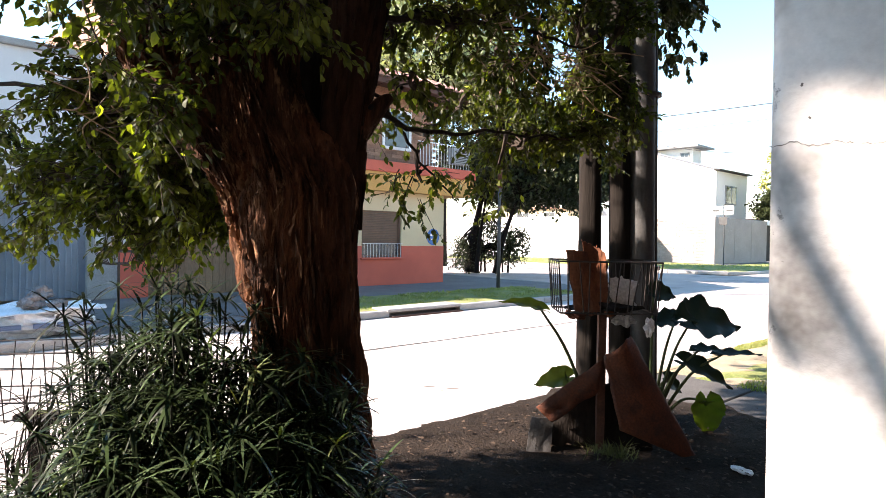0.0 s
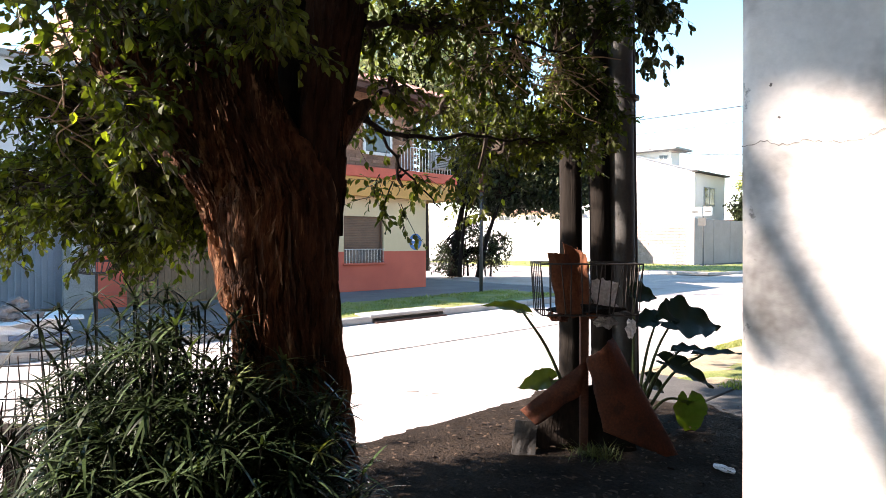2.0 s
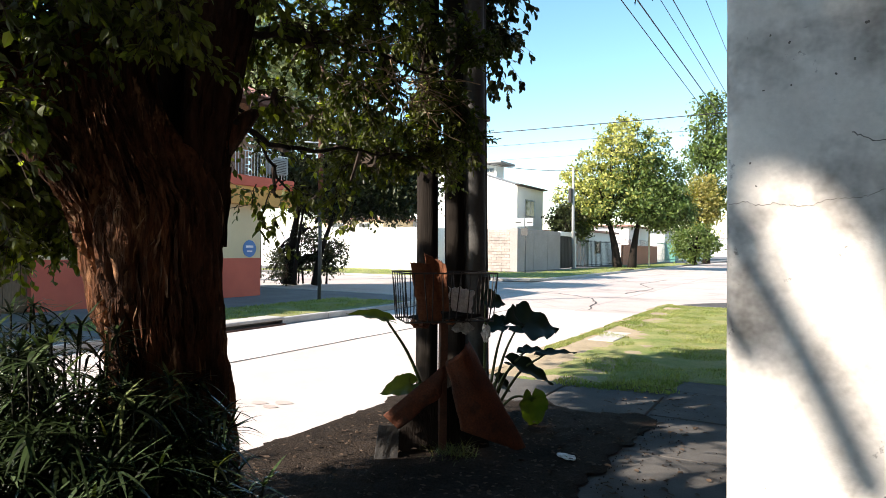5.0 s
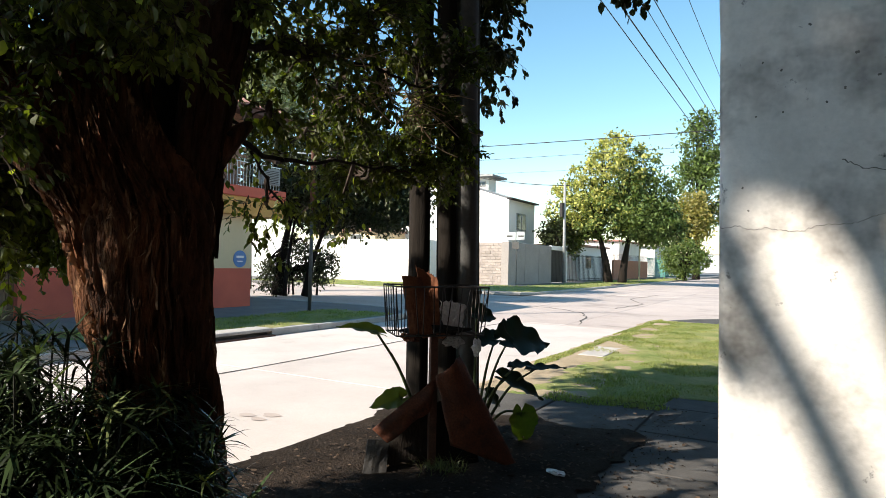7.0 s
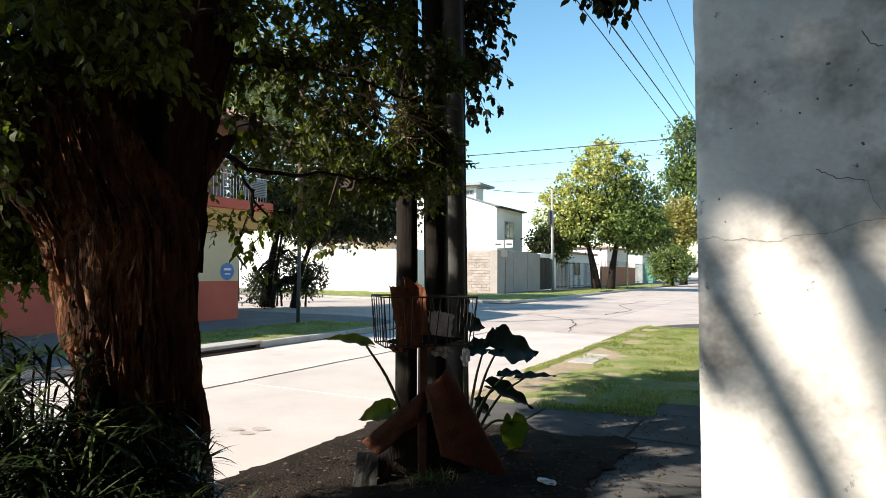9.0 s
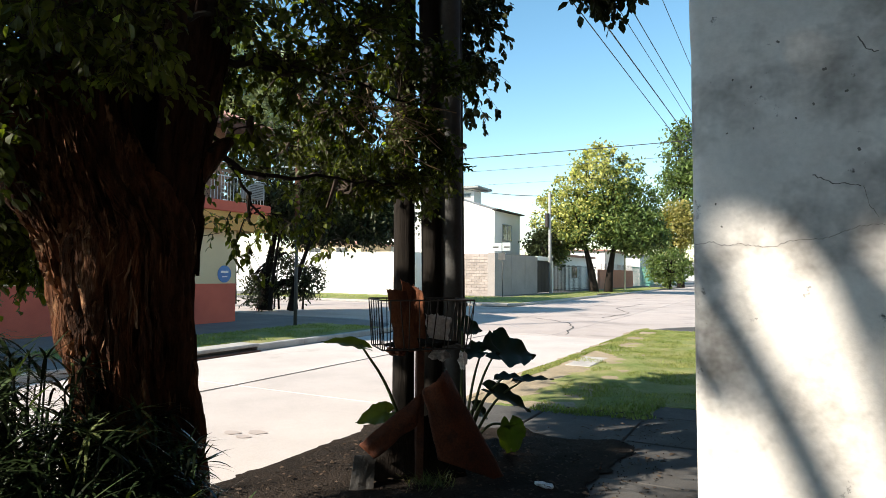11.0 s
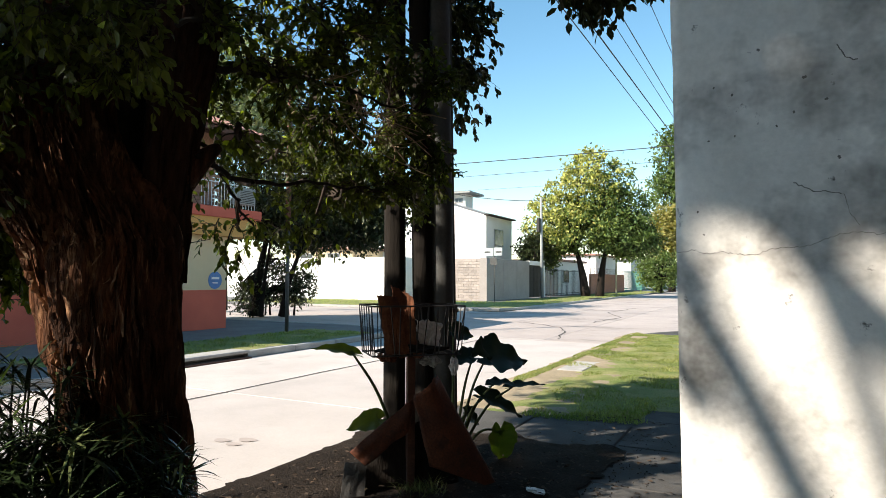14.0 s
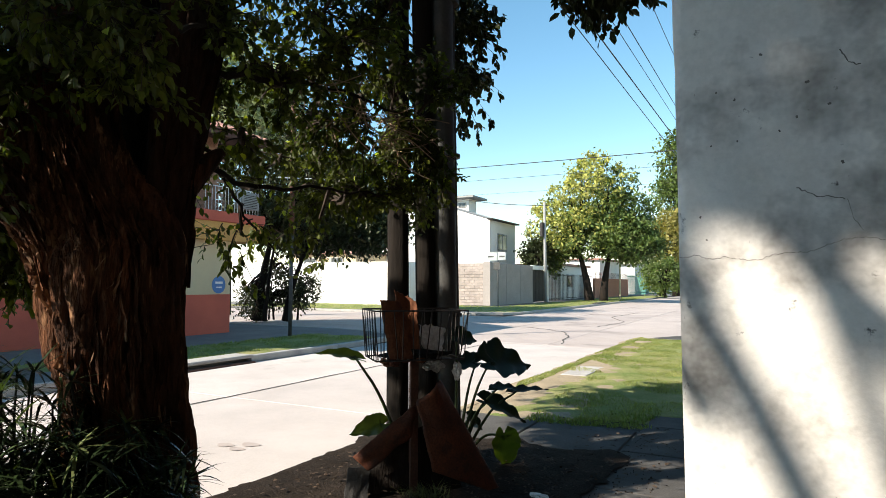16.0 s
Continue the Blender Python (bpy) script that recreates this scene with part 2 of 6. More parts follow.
M_IRON = mat("dark_iron", (0.035, 0.032, 0.03), (0.06, 0.05, 0.045), scale=10, rough=0.6, bump=0.1, metal=0.4)
M_WOODP = mat("weathered_pole_wood", (0.016, 0.0125, 0.01), (0.009, 0.0075, 0.006), scale=4, rough=0.95, bump=0.6, bscale=40, stretch=(1, 1, 0.1), depth=0.015, spec=0.15)
M_POLE = mat("grey_painted_pole", (0.085, 0.083, 0.078), (0.055, 0.054, 0.052), scale=4, rough=0.75, bump=0.25, bscale=50, fine=0.15)
M_WHITE = mat("white_plastic", (0.75, 0.75, 0.74), (0.62, 0.62, 0.62), scale=9, rough=0.5, bump=0.1)
M_CARD = mat("brown_cardboard", (0.20, 0.072, 0.032), (0.10, 0.036, 0.018), scale=9, rough=0.9, bump=0.3)
M_ORANGE = mat("salmon_red_paint", (0.62, 0.135, 0.085), (0.54, 0.115, 0.075), scale=1.2, rough=0.85, bump=0.2, bscale=70, fine=0.08)
M_BEIGE = mat("cream_paint", (0.68, 0.53, 0.33), (0.62, 0.48, 0.30), scale=1.0, rough=0.85, bump=0.2, bscale=70, fine=0.06)
M_OCHRE = mat("ochre_bounce_paint", (0.62, 0.33, 0.10), (0.54, 0.28, 0.09), scale=1.0, rough=0.85, bump=0.2)
M_BRICKW = mat("exposed_brick_upper", (0.36, 0.20, 0.13), (0.28, 0.15, 0.10), scale=3, rough=0.9, bump=0.4, bscale=30, rand=0.25)
M_TILE = mat("clay_roof_tiles", (0.46, 0.25, 0.20), (0.36, 0.19, 0.15), scale=3, rough=0.85, bump=0.2, rand=0.2)
M_WOOD = mat("brown_garage_wood", (0.24, 0.15, 0.09), (0.18, 0.11, 0.065), scale=3, rough=0.7, bump=0.3, stretch=(1, 1, 0.15), rand=0.12)
M_SHUTTER = mat("brown_shutter_slats", (0.16, 0.085, 0.055), (0.12, 0.065, 0.045), scale=3, rough=0.6, bump=0.1)
M_EAVE = mat("dark_red_eave_wood", (0.10, 0.045, 0.032), (0.07, 0.033, 0.025), scale=3, rough=0.8, bump=0.2, stretch=(1, 0.15, 1))
M_BLUEG = mat("blue_grey_corrugated_metal", (0.27, 0.31, 0.35), (0.21, 0.245, 0.28), scale=1.5, rough=0.6, bump=0.1, metal=0.2)
M_GREYC = mat("grey_concrete_post", (0.33, 0.33, 0.32), (0.26, 0.26, 0.25), scale=2.5, rough=0.9, bump=0.3)
M_PALE = mat("pale_render", (0.62, 0.62, 0.60), (0.54, 0.54, 0.53), scale=0.9, rough=0.9, bump=0.2, fine=0.06)
M_WALLW = mat("white_painted_wall", (0.80, 0.78, 0.75), (0.74, 0.72, 0.68), scale=0.5, rough=0.9, bump=0.15, fine=0.04)
M_BLOCKW = mat("pinkish_split_blocks", (0.36, 0.305, 0.275), (0.30, 0.255, 0.23), scale=3, rough=0.95, bump=0.6, bscale=25, rand=0.12)
M_WALLG = mat("grey_rendered_wall", (0.32, 0.285, 0.265), (0.27, 0.24, 0.225), scale=0.8, rough=0.9, bump=0.2, spots=((0.36, 0.34, 0.32), 1.2, 0.6, 0.5))
M_BRICKD = mat("sky_block_brick", (0.09, 0.055, 0.042), (0.065, 0.042, 0.034), scale=3, rough=0.95, bump=0.4, bscale=30)
M_DARKG = mat("dark_gate", (0.03, 0.026, 0.024), rough=0.7)
M_GLASS = mat("dark_window_glass", (0.05, 0.06, 0.07), (0.04, 0.045, 0.05), rough=0.12, bump=0, fine=0.0, spec=0.6)
M_GREENF = mat("green_fence_paint", (0.10, 0.32, 0.24), (0.09, 0.27, 0.21), rough=0.6)
M_BRICKF = mat("red_brick_fence", (0.45, 0.20, 0.13), (0.36, 0.16, 0.11), scale=5, rough=0.9, bump=0.3)
M_BLUE = mat("blue_enamel", (0.03, 0.16, 0.42), (0.025, 0.13, 0.36), rough=0.4, bump=0)
M_SIGN = mat("grey_white_sign", (0.42, 0.45, 0.44), (0.36, 0.39, 0.38), rough=0.5, bump=0)
M_SIGNT = mat("sign_lettering", (0.12, 0.14, 0.16), rough=0.6, bump=0)
M_WIRE = mat("black_cable", (0.03, 0.03, 0.033), rough=0.6, bump=0)
M_SACK = mat("white_woven_sack", (0.84, 0.85, 0.85), (0.74, 0.76, 0.77), scale=5, rough=0.7, bump=0.4, bscale=90)
M_SACKT = mat("blue_sack_print", (0.16, 0.22, 0.34), rough=0.7, bump=0)
M_ROCK = mat("rubble_stone", (0.30, 0.28, 0.27), (0.15, 0.13, 0.12), scale=8, rough=0.9, bump=0.6)

# ---- ground, road, pavements ----
ROAD_Z = -0.13
solo("ground", Geo().add([(-900, -900, ROAD_Z - 0.03), (900, -900, ROAD_Z - 0.03), (900, 900, ROAD_Z - 0.03), (-900, 900, ROAD_Z - 0.03)], [(0, 1, 2, 3)]),
     M_JOINT, "dark compacted base under the concrete road slabs", "ground", kind="structure")


def rounded(x0, x1, y0, y1, radii, n=8):
    """Outline of a rectangle, anticlockwise from (x0, y0), each corner with its own radius."""
    out = []
    for (cx, cy, sx, sy, a0), r in zip(((x0, y0, 1, 1, 180), (x1, y0, -1, 1, 270), (x1, y1, -1, -1, 0), (x0, y1, 1, -1, 90)), radii):
        if r == 0:
            out.append((cx, cy))
            continue
        for k in range(n + 1):
            a = radians(a0 + 90 * k / n)
            out.append((cx + sx * r + r * math.cos(a), cy + sy * r + r * math.sin(a)))
    return out


def prism(outline, z0, z1):
    n = len(outline)
    vs = [(x, y, z0) for x, y in outline] + [(x, y, z1) for x, y in outline]
    return Geo().add(vs, [tuple(range(n, 2 * n))] + [(i, (i + 1) % n, n + (i + 1) % n, n + i) for i in range(n)])


PAVE_Z = -0.012
NEAR = (-3.42, 30, -40, 22.5, (0, 0, 0, 4.5))
FARL = (-60, -9.98, -60, 17.6, (0, 0, 3.0, 0))
FARB = (-60, -12.4, 30.5, 220, (0, 3.0, 0, 0))
for key, lab, (x0, x1, y0, y1, rr) in (("pavement_near", "worn concrete pavement beside the cement pillar, tree shade put into its dark colour", NEAR), ("pavement_far", "shaded concrete pavement before the salmon house", FARL),
                                       ("pavement_corner", "concrete pavement round the white walled corner plot", FARB)):
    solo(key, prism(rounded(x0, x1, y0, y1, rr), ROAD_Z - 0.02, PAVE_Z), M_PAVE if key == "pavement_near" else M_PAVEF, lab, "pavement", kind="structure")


def kerb_run(name, label, line, w=0.15, step=1.5):
    """Kerb stones along a line; the stones are pieces of the kerb."""
    root = thing(name, label, "kerb", kind="structure")
    pts = [Vector((x, y, 0)) for x, y in line]
    for a, b in zip(pts, pts[1:]):
        length = (b - a).length
        k = max(1, round(length / step))
        ang = math.atan2(b.y - a.y, b.x - a.x)
        for i in range(k):
            c = a.lerp(b, (i + 0.5) / k)
            h = length / k / 2 - 0.006
            m = Matrix.Translation(c) @ Matrix.Rotation(ang, 4, "Z")
            part("kerb_stone", Geo().block(-h, h, -w / 2, w / 2, ROAD_Z - 0.01, 0.012 + rng.uniform(-0.006, 0.006), 0.018, m), M_KERB, root)
    return root


kerb_run("kerb_near", "worn concrete kerb at the edge of the soil bed", [(-3.5, -9), (-3.5, 6.9)])
kerb_run("kerb_far", "pale concrete kerb with a storm drain", [(-9.9, -8), (-9.9, 8.0)])
kerb_run("kerb_corner", "pale concrete kerb bending into the side street", [(-9.9, 10.0), (-9.9, 14.6), (-10.1, 15.7), (-10.7, 16.7), (-11.7, 17.4), (-13, 17.68), (-26, 17.68)])
kerb_run("kerb_beyond", "pale concrete kerb round the far corner plot", [(-30, 30.42), (-15.4, 30.42), (-14.0, 30.7), (-12.9, 31.6), (-12.4, 32.8), (-12.32, 34), (-12.32, 75)], step=2.4)

# storm drain in the far kerb
drain = thing("storm_drain", "rust-stained concrete storm drain opening in the kerb", "drain", (-10.0, 9.0, 0))
part("lintel", Geo().block(-10.35, -9.82, 7.95, 10.05, -0.035, 0.035, 0.015), M_KERB, drain)
part("back", Geo().box(-10.3, -10.15, 8.0, 10.0, ROAD_Z - 0.02, -0.04), M_DARKG, drain)
part("lip", Geo().block(-9.86, -9.70, 8.0, 10.0, ROAD_Z - 0.02, ROAD_Z + 0.035, 0.012), M_RUSTP, drain, "rust-brown iron lip")

# concrete road slabs with tarred joints
road = thing("road", "sun-bleached concrete road slabs with tarred joints", "road", kind="structure")


def slab(x0, x1, y0, y1):
    g = 0.009
    part("slab", Geo().block(x0 + g, x1 - g, y0 + g, y1 - g, ROAD_Z - 0.028, ROAD_Z + rng.uniform(-0.003, 0.003), 0.006), M_ROADX if y0 >= 16 else M_ROAD, road)


y = -14.0
while y < 17:
    slab(-9.82, -7.14, y, y + 5.2)
    slab(-7.14, -3.58, y, y + 5.2)
    y += 5.2
for k in range(14):
    for x0, x1 in ((-12.25, -9.0), (-9.0, -5.6), (-5.6, -2.0)):
        slab(x0, x1, 17 + 6.5 * k, 17 + 6.5 * k + 6.5)
slab(-9.82, -3.58, 16.8, 17)
for x0 in (-40, -33, -26, -19):
    for y0, y1 in ((17.76, 24), (24, 30.34)):
        slab(x0, min(x0 + 7, -12.25), y0, y1)
for x0 in (-2, 5, 12):
    for y0, y1 in ((22.66, 29), (29, 36)):
        slab(x0, x0 + 7, y0, y1)


def road_crack(pts, w):
    g = Geo()
    fine_pts = []
    for a, b in zip(pts, pts[1:]):
        for k in range(7):
            fine_pts.append(Vector(a).lerp(Vector(b), k / 7) + Vector((rng.uniform(-0.06, 0.06), rng.uniform(-0.09, 0.09), 0)))
    g.strip(fine_pts, [w * rng.uniform(0.5, 1.2) for _ in fine_pts])
    part("crack", g, M_JOINT, road, "tar-filled crack")


zc = ROAD_Z + 0.007
road_crack([(-9.5, 24, zc), (-7.6, 23, zc), (-6.4, 21.6, zc), (-5.7, 19.4, zc), (-5.3, 17.2, zc)], 0.05)
road_crack([(-6.2, 25, zc), (-5.9, 29, zc), (-7.4, 33, zc), (-7.0, 40, zc)], 0.06)
road_crack([(-11.5, 27, zc), (-8.5, 27.6, zc), (-5.0, 26.8, zc)], 0.05)
for sx, sy, sr in ((-5.02, 4.72, 0.10), (-4.80, 4.66, 0.09), (-4.80, 4.86, 0.11)):
    part("stain", Geo().add([(sx + sr * (1 + 0.2 * math.sin(3 * a)) * math.cos(a), sy + 0.7 * sr * math.sin(a), zc) for a in [k * 0.3927 for k in range(16)]], [tuple(range(16))]), M_ROADX, road, "damp dark stain")

part("tar_joint", Geo().strip([Vector((-7.14, -14 + 0.8 * k, zc)) + Vector((rng.uniform(-0.012, 0.012), 0, 0)) for k in range(39)], [rng.uniform(0.035, 0.055) for _ in range(39)]), M_JOINT, road, "long tarred joint")

# soil bed round the trees, turf verge, far verge
def sheet(x0, x1, y0, y1, z, amp, step, seed, edge=0.25):
    """An uneven skin of soil with a ragged rim."""
    nx, ny = max(2, int((x1 - x0) / step)), max(2, int((y1 - y0) / step))
    vs, fs = [], []
    for j in range(ny + 1):
        for i in range(nx + 1):
            u, v = i / nx, j / ny
            x, y_ = x0 + (x1 - x0) * u, y0 + (y1 - y0) * v
            d = min(u * (x1 - x0), (1 - u) * (x1 - x0), v * (y1 - y0), (1 - v) * (y1 - y0)) / edge
            if i in (0, nx):
                x += 0.5 * edge * noise.noise((x * 3, y_ * 2.3, seed)) + 0.3 * edge * noise.noise((x, y_ * 9, seed))
            if j in (0, ny):
                y_ += 0.8 * edge * noise.noise((x * 2, y_ * 2, seed + 5)) + 0.35 * edge * noise.noise((x * 9, y_, seed))
            h = amp * (noise.noise((x * 1.7, y_ * 1.7, seed)) + 0.5 * noise.noise((x * 6, y_ * 6, seed)) + 0.3 * noise.noise((x * 15, y_ * 15, seed)) + 0.7)
            vs.append((x, y_, z + min(1, d) * max(0, h) - 0.012 * (d <= 0)))
    for j in range(ny):
        for i in range(nx):
            a = j * (nx + 1) + i
            fs.append((a, a + 1, a + nx + 2, a + nx + 1))
    return Geo().add(vs, fs)


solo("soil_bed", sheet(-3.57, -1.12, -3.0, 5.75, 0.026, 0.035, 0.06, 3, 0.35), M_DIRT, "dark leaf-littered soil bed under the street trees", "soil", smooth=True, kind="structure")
solo("dry_soil", sheet(-3.47, -1.9, 7.0, 19.2, PAVE_Z + 0.006, 0.02, 0.12, 9), M_SAND, "bare dry soil at the rim of the turf", "soil", smooth=True, kind="structure")


def verge(y0, y1, step, inner, z_in):
    """Soil that has crept over the kerb and runs out on the road with a ragged rim."""
    n = int((y1 - y0) / step)
    vs, fs = [], []
    for j in range(n + 1):
        y_ = y0 + (y1 - y0) * j / n
        reach = 0.42 + 0.22 * noise.noise((y_ * 0.55, 3, 1)) + 0.12 * noise.noise((y_ * 1.9, 7, 2)) + 0.05 * noise.noise((y_ * 6, 1, 4))
        reach *= min(1, 0.25 + (y_ - y0) / 1.2)
        for i in range(9):
            f = i / 8
            x = inner - (0.12 + reach) * f
            drop = f * f * (3 - 2 * f)
            vs.append((x, y_, z_in + (ROAD_Z - 0.006 - z_in) * drop + 0.012 * noise.noise((x * 5, y_ * 5, 6)) * (1 - f)))
    for j in range(n):
        for i in range(8):
            a = j * 9 + i
            fs.append((a, a + 9, a + 10, a + 1))
    return Geo().add(vs, fs)


solo("verge_rim", verge(6.75, 19.6, 0.1, -3.38, PAVE_Z + 0.012), M_SAND, "dry soil and turf running out over the road edge", "soil", smooth=True, kind="structure")
solo("turf", sheet(-3.0, -1.15, 7.2, 19.0, PAVE_Z + 0.012, 0.03, 0.12, 13, 0.6), M_TURF, "short green turf verge beside the pavement", "lawn", smooth=True, kind="structure")
solo("turf", sheet(-1.7, -0.35, 7.7, 19.0, 0.004, 0.022, 0.12, 29, 0.7), M_TURF, "turf spreading over the rim of the pavement", "lawn", smooth=True, kind="structure")
solo("turf_far", sheet(-12.6, -10.15, 6.5, 15.5, PAVE_Z + 0.008, 0.03, 0.2, 17), M_TURF, "shaded green verge before the salmon house", "lawn", smooth=True, kind="structure")
solo("turf_corner", sheet(-34, -16.2, 31.2, 40.2, PAVE_Z + 0.008, 0.04, 0.35, 19), M_TURF, "green verge along the white corner wall", "lawn", smooth=True, kind="structure")
solo("turf_street", sheet(-16.5, -12.6, 32.5, 90, PAVE_Z + 0.008, 0.04, 0.35, 23), M_TURF, "green verge under the autumn street trees", "lawn", smooth=True, kind="structure")


def blades(name, label, n, area, hmin, hmax, keep, level=lambda x: PAVE_Z + 0.01):
    g = Geo()
    made = 0
    while made < n:
        x, y_ = rng.uniform(area[0], area[1]), rng.uniform(area[2], area[3])
        if not keep(x, y_):
            continue
        made += 1
        h = rng.uniform(hmin, hmax)
        a = rng.uniform(0, 6.283)
        d = Vector((math.cos(a), math.sin(a), 0))
        p = Vector((x, y_, level(x)))
        s = Vector((-d.y, d.x, 0)) * rng.uniform(0.003, 0.006) * (1 + y_ / 12)
        g.add([p - s, p + s, p + d * h * 0.5 + Vector((0, 0, h))], [(0, 1, 2)])
    return solo(name, g, M_GRASS, label, "grass", kind="stuff")


blades("grass", "short green grass on the verge", 52000, (-3.38, -0.45, 6.8, 18.8), 0.015, 0.055, lambda x, y_: noise.noise((x * 1.1, y_ * 0.8, 2)) > -0.15 and (x < -1.2 + 0.5 * noise.noise((x, y_ * 1.5, 4)) or y_ > 8.1 + 0.5 * noise.noise((x * 4, y_, 3))) and (y_ > 11.2 + 0.6 * noise.noise((x * 3, y_, 8)) or x > -2.5 + 0.3 * noise.noise((x, y_ * 2, 6))))
blades("grass_rim", "ragged grass creeping over the road edge", 16000, (-3.95, -3.3, 8.6, 19.2), 0.02, 0.05, lambda x, y_: noise.noise((x * 1.6, y_ * 0.9, 5)) > -0.1 - 0.1 * (y_ > 12) and x > -3.62 - 0.22 * noise.noise((y_ * 0.55, 3, 1)) - 0.12 * noise.noise((y_ * 1.9, 7, 2)) and y_ > 10.5 - 3 * (x + 3.9), lambda x: PAVE_Z - 0.13 * min(1, max(0, (-3.38 - x) / 0.5)) ** 1.3)
blades("grass_shaded", "short shaded grass before the salmon house", 9000, (-12.5, -10.3, 6.7, 15.3), 0.03, 0.08, lambda x, y_: noise.noise((x, y_, 2)) > -0.3)
blades("grass_corner", "short grass round the far corner wall", 9000, (-33, -12.7, 31.4, 75), 0.04, 0.12, lambda x, y_: (x < -16.2) == (y_ < 40) or (x > -16.4 and y_ > 33))

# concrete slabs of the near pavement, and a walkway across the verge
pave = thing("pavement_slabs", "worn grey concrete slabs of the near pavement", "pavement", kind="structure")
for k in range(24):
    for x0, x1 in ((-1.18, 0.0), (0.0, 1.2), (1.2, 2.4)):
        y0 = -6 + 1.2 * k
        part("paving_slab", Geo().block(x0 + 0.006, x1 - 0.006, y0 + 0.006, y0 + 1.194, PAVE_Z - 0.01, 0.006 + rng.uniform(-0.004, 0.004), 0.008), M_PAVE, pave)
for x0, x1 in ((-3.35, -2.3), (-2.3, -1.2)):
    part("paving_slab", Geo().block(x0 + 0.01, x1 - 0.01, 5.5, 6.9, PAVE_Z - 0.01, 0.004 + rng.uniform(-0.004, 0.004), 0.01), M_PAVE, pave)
part("paving_slab", Geo().block(-3.2, -2.75, 10.6, 11.9, PAVE_Z - 0.01, 0.02, 0.012), M_KERB, pave, "broken pale slab at the verge")

# ---- cement pillar ----
pillar = thing("pillar", "weathered grey cement-rendered pillar with a crack", "pillar", (0.32, 0.76, 0))
PF = 0.515


def pillar_face():
    n, mz = 40, 170
    x0, x1, y1, z1 = 0.0575, 0.60, 1.0, 3.4
    vs, fs = [], []
    ring = []
    r = 0.012
    for k in range(5):
        a = radians(180 + 90 * k / 4)
        ring.append((x0 + r + r * math.cos(a), PF + r + r * math.sin(a)))
    ring += [(x0 + r + (x1 - x0 - r) * k / n, PF) for k in range(1, n + 1)]
    ring += [(x1, y1), (x0, y1)]
    for j in range(mz + 1):
        z = -0.01 + z1 * j / mz
        for k, (x, y_) in enumerate(ring):
            o = 0.0
            wob = 0.004 * noise.noise((x * 2, z * 1.5, 3)) + 0.0014 * noise.noise((x * 14, z * 9, 1))
            chip = 0.006 * max(0, noise.noise((z * 9, 4, 4)) - 0.25) if k < 5 else 0
            vs.append((x + wob * (k < 5) + chip + 0.0115 * (1.62 - z), y_ + (wob if k < 5 + n else 0), z))
    c = len(ring)
    for j in range(mz):
        for k in range(c):
            fs.append((j * c + k, j * c + (k + 1) % c, (j + 1) * c + (k + 1) % c, (j + 1) * c + k))
    fs.append(tuple(mz * c + k for k in range(c)))
    return Geo().add(vs, fs)


part("shaft", pillar_face(), M_PILLAR, pillar, smooth=True)


def crack_line(pts, w, name="crack"):
    pp = []
    for a, b in zip(pts, pts[1:]):
        for k in range(6):
            q = Vector((a[0], PF, a[1])).lerp(Vector((b[0], PF, b[1])), k / 6)
            x, z = q.x, q.z + rng.uniform(-0.0012, 0.0012)
            pp.append(Vector((x, PF + 0.004 * noise.noise((x * 2, z * 1.5, 3)) + 0.0014 * noise.noise((x * 14, z * 9, 1)) - 0.0006, z)))
    g = Geo()
    g.strip(pp, [w * rng.uniform(0.45, 1.2) for _ in pp], Vector((0, 1, 0)))
    part(name, g, M_CRACK, pillar, "thin dark crack")


crack_line([(0.060, 1.621), (0.078, 1.624), (0.088, 1.619), (0.104, 1.621), (0.119, 1.619)], 0.0006)
crack_line([(0.119, 1.619), (0.132, 1.617), (0.140, 1.618), (0.150, 1.623), (0.169, 1.625), (0.183, 1.625), (0.193, 1.628), (0.206, 1.635), (0.218, 1.638), (0.236, 1.639), (0.246, 1.637), (0.29, 1.642), (0.34, 1.65)], 0.0005)
crack_line([(0.174, 1.692), (0.189, 1.683), (0.205, 1.681), (0.218, 1.678)], 0.0011)
crack_line([(0.218, 1.678), (0.223, 1.658), (0.232, 1.644)], 0.0005)
crack_line([(0.215, 1.83), (0.222, 1.815), (0.235, 1.81)], 0.0012)
for px, pz, pr in ((0.118, 1.79, 0.0016), (0.144, 1.835, 0.0018), (0.186, 1.80, 0.0022), (0.160, 1.752, 0.0014), (0.205, 1.775, 0.0018), (0.094, 1.742, 0.0012), (0.176, 1.765, 0.0016), (0.120, 1.745, 0.0012), (0.082, 1.665, 0.0014), (0.088, 1.64, 0.0012), (0.215, 1.715, 0.0020), (0.100, 1.80, 0.0013)):
    g = Geo()
    yy = PF + 0.004 * noise.noise((px * 2, pz * 1.5, 3)) + 0.0014 * noise.noise((px * 14, pz * 9, 1))
    ang = px * 170
    g.strip([Vector((px + pr * q * math.cos(ang), yy - 0.0005, pz + pr * q * math.sin(ang))) for q in (-1, -0.5, 0.2, 0.7, 1)], [pr * 0.5, pr * 1.5, pr * 1.1, pr * 1.4, pr * 0.4], Vector((0, 1, 0)))
    part("chip", g, M_CRACK, pillar)
part("hole", Geo().tube([(0.262, PF - 0.0015, 1.772), (0.262, PF + 0.004, 1.772)], 0.0038, 14), M_DARKG, pillar, "small dark drilled hole")

# ---- salmon house across the street ----
HX = -15.3
house = thing("house", "two-storey cream and salmon-red house with a tiled roof", "house", (-19.5, 10, 0))
WIN = (11.24, 12.78, 0.85, 2.28)
GAR = (5.15, 7.5)


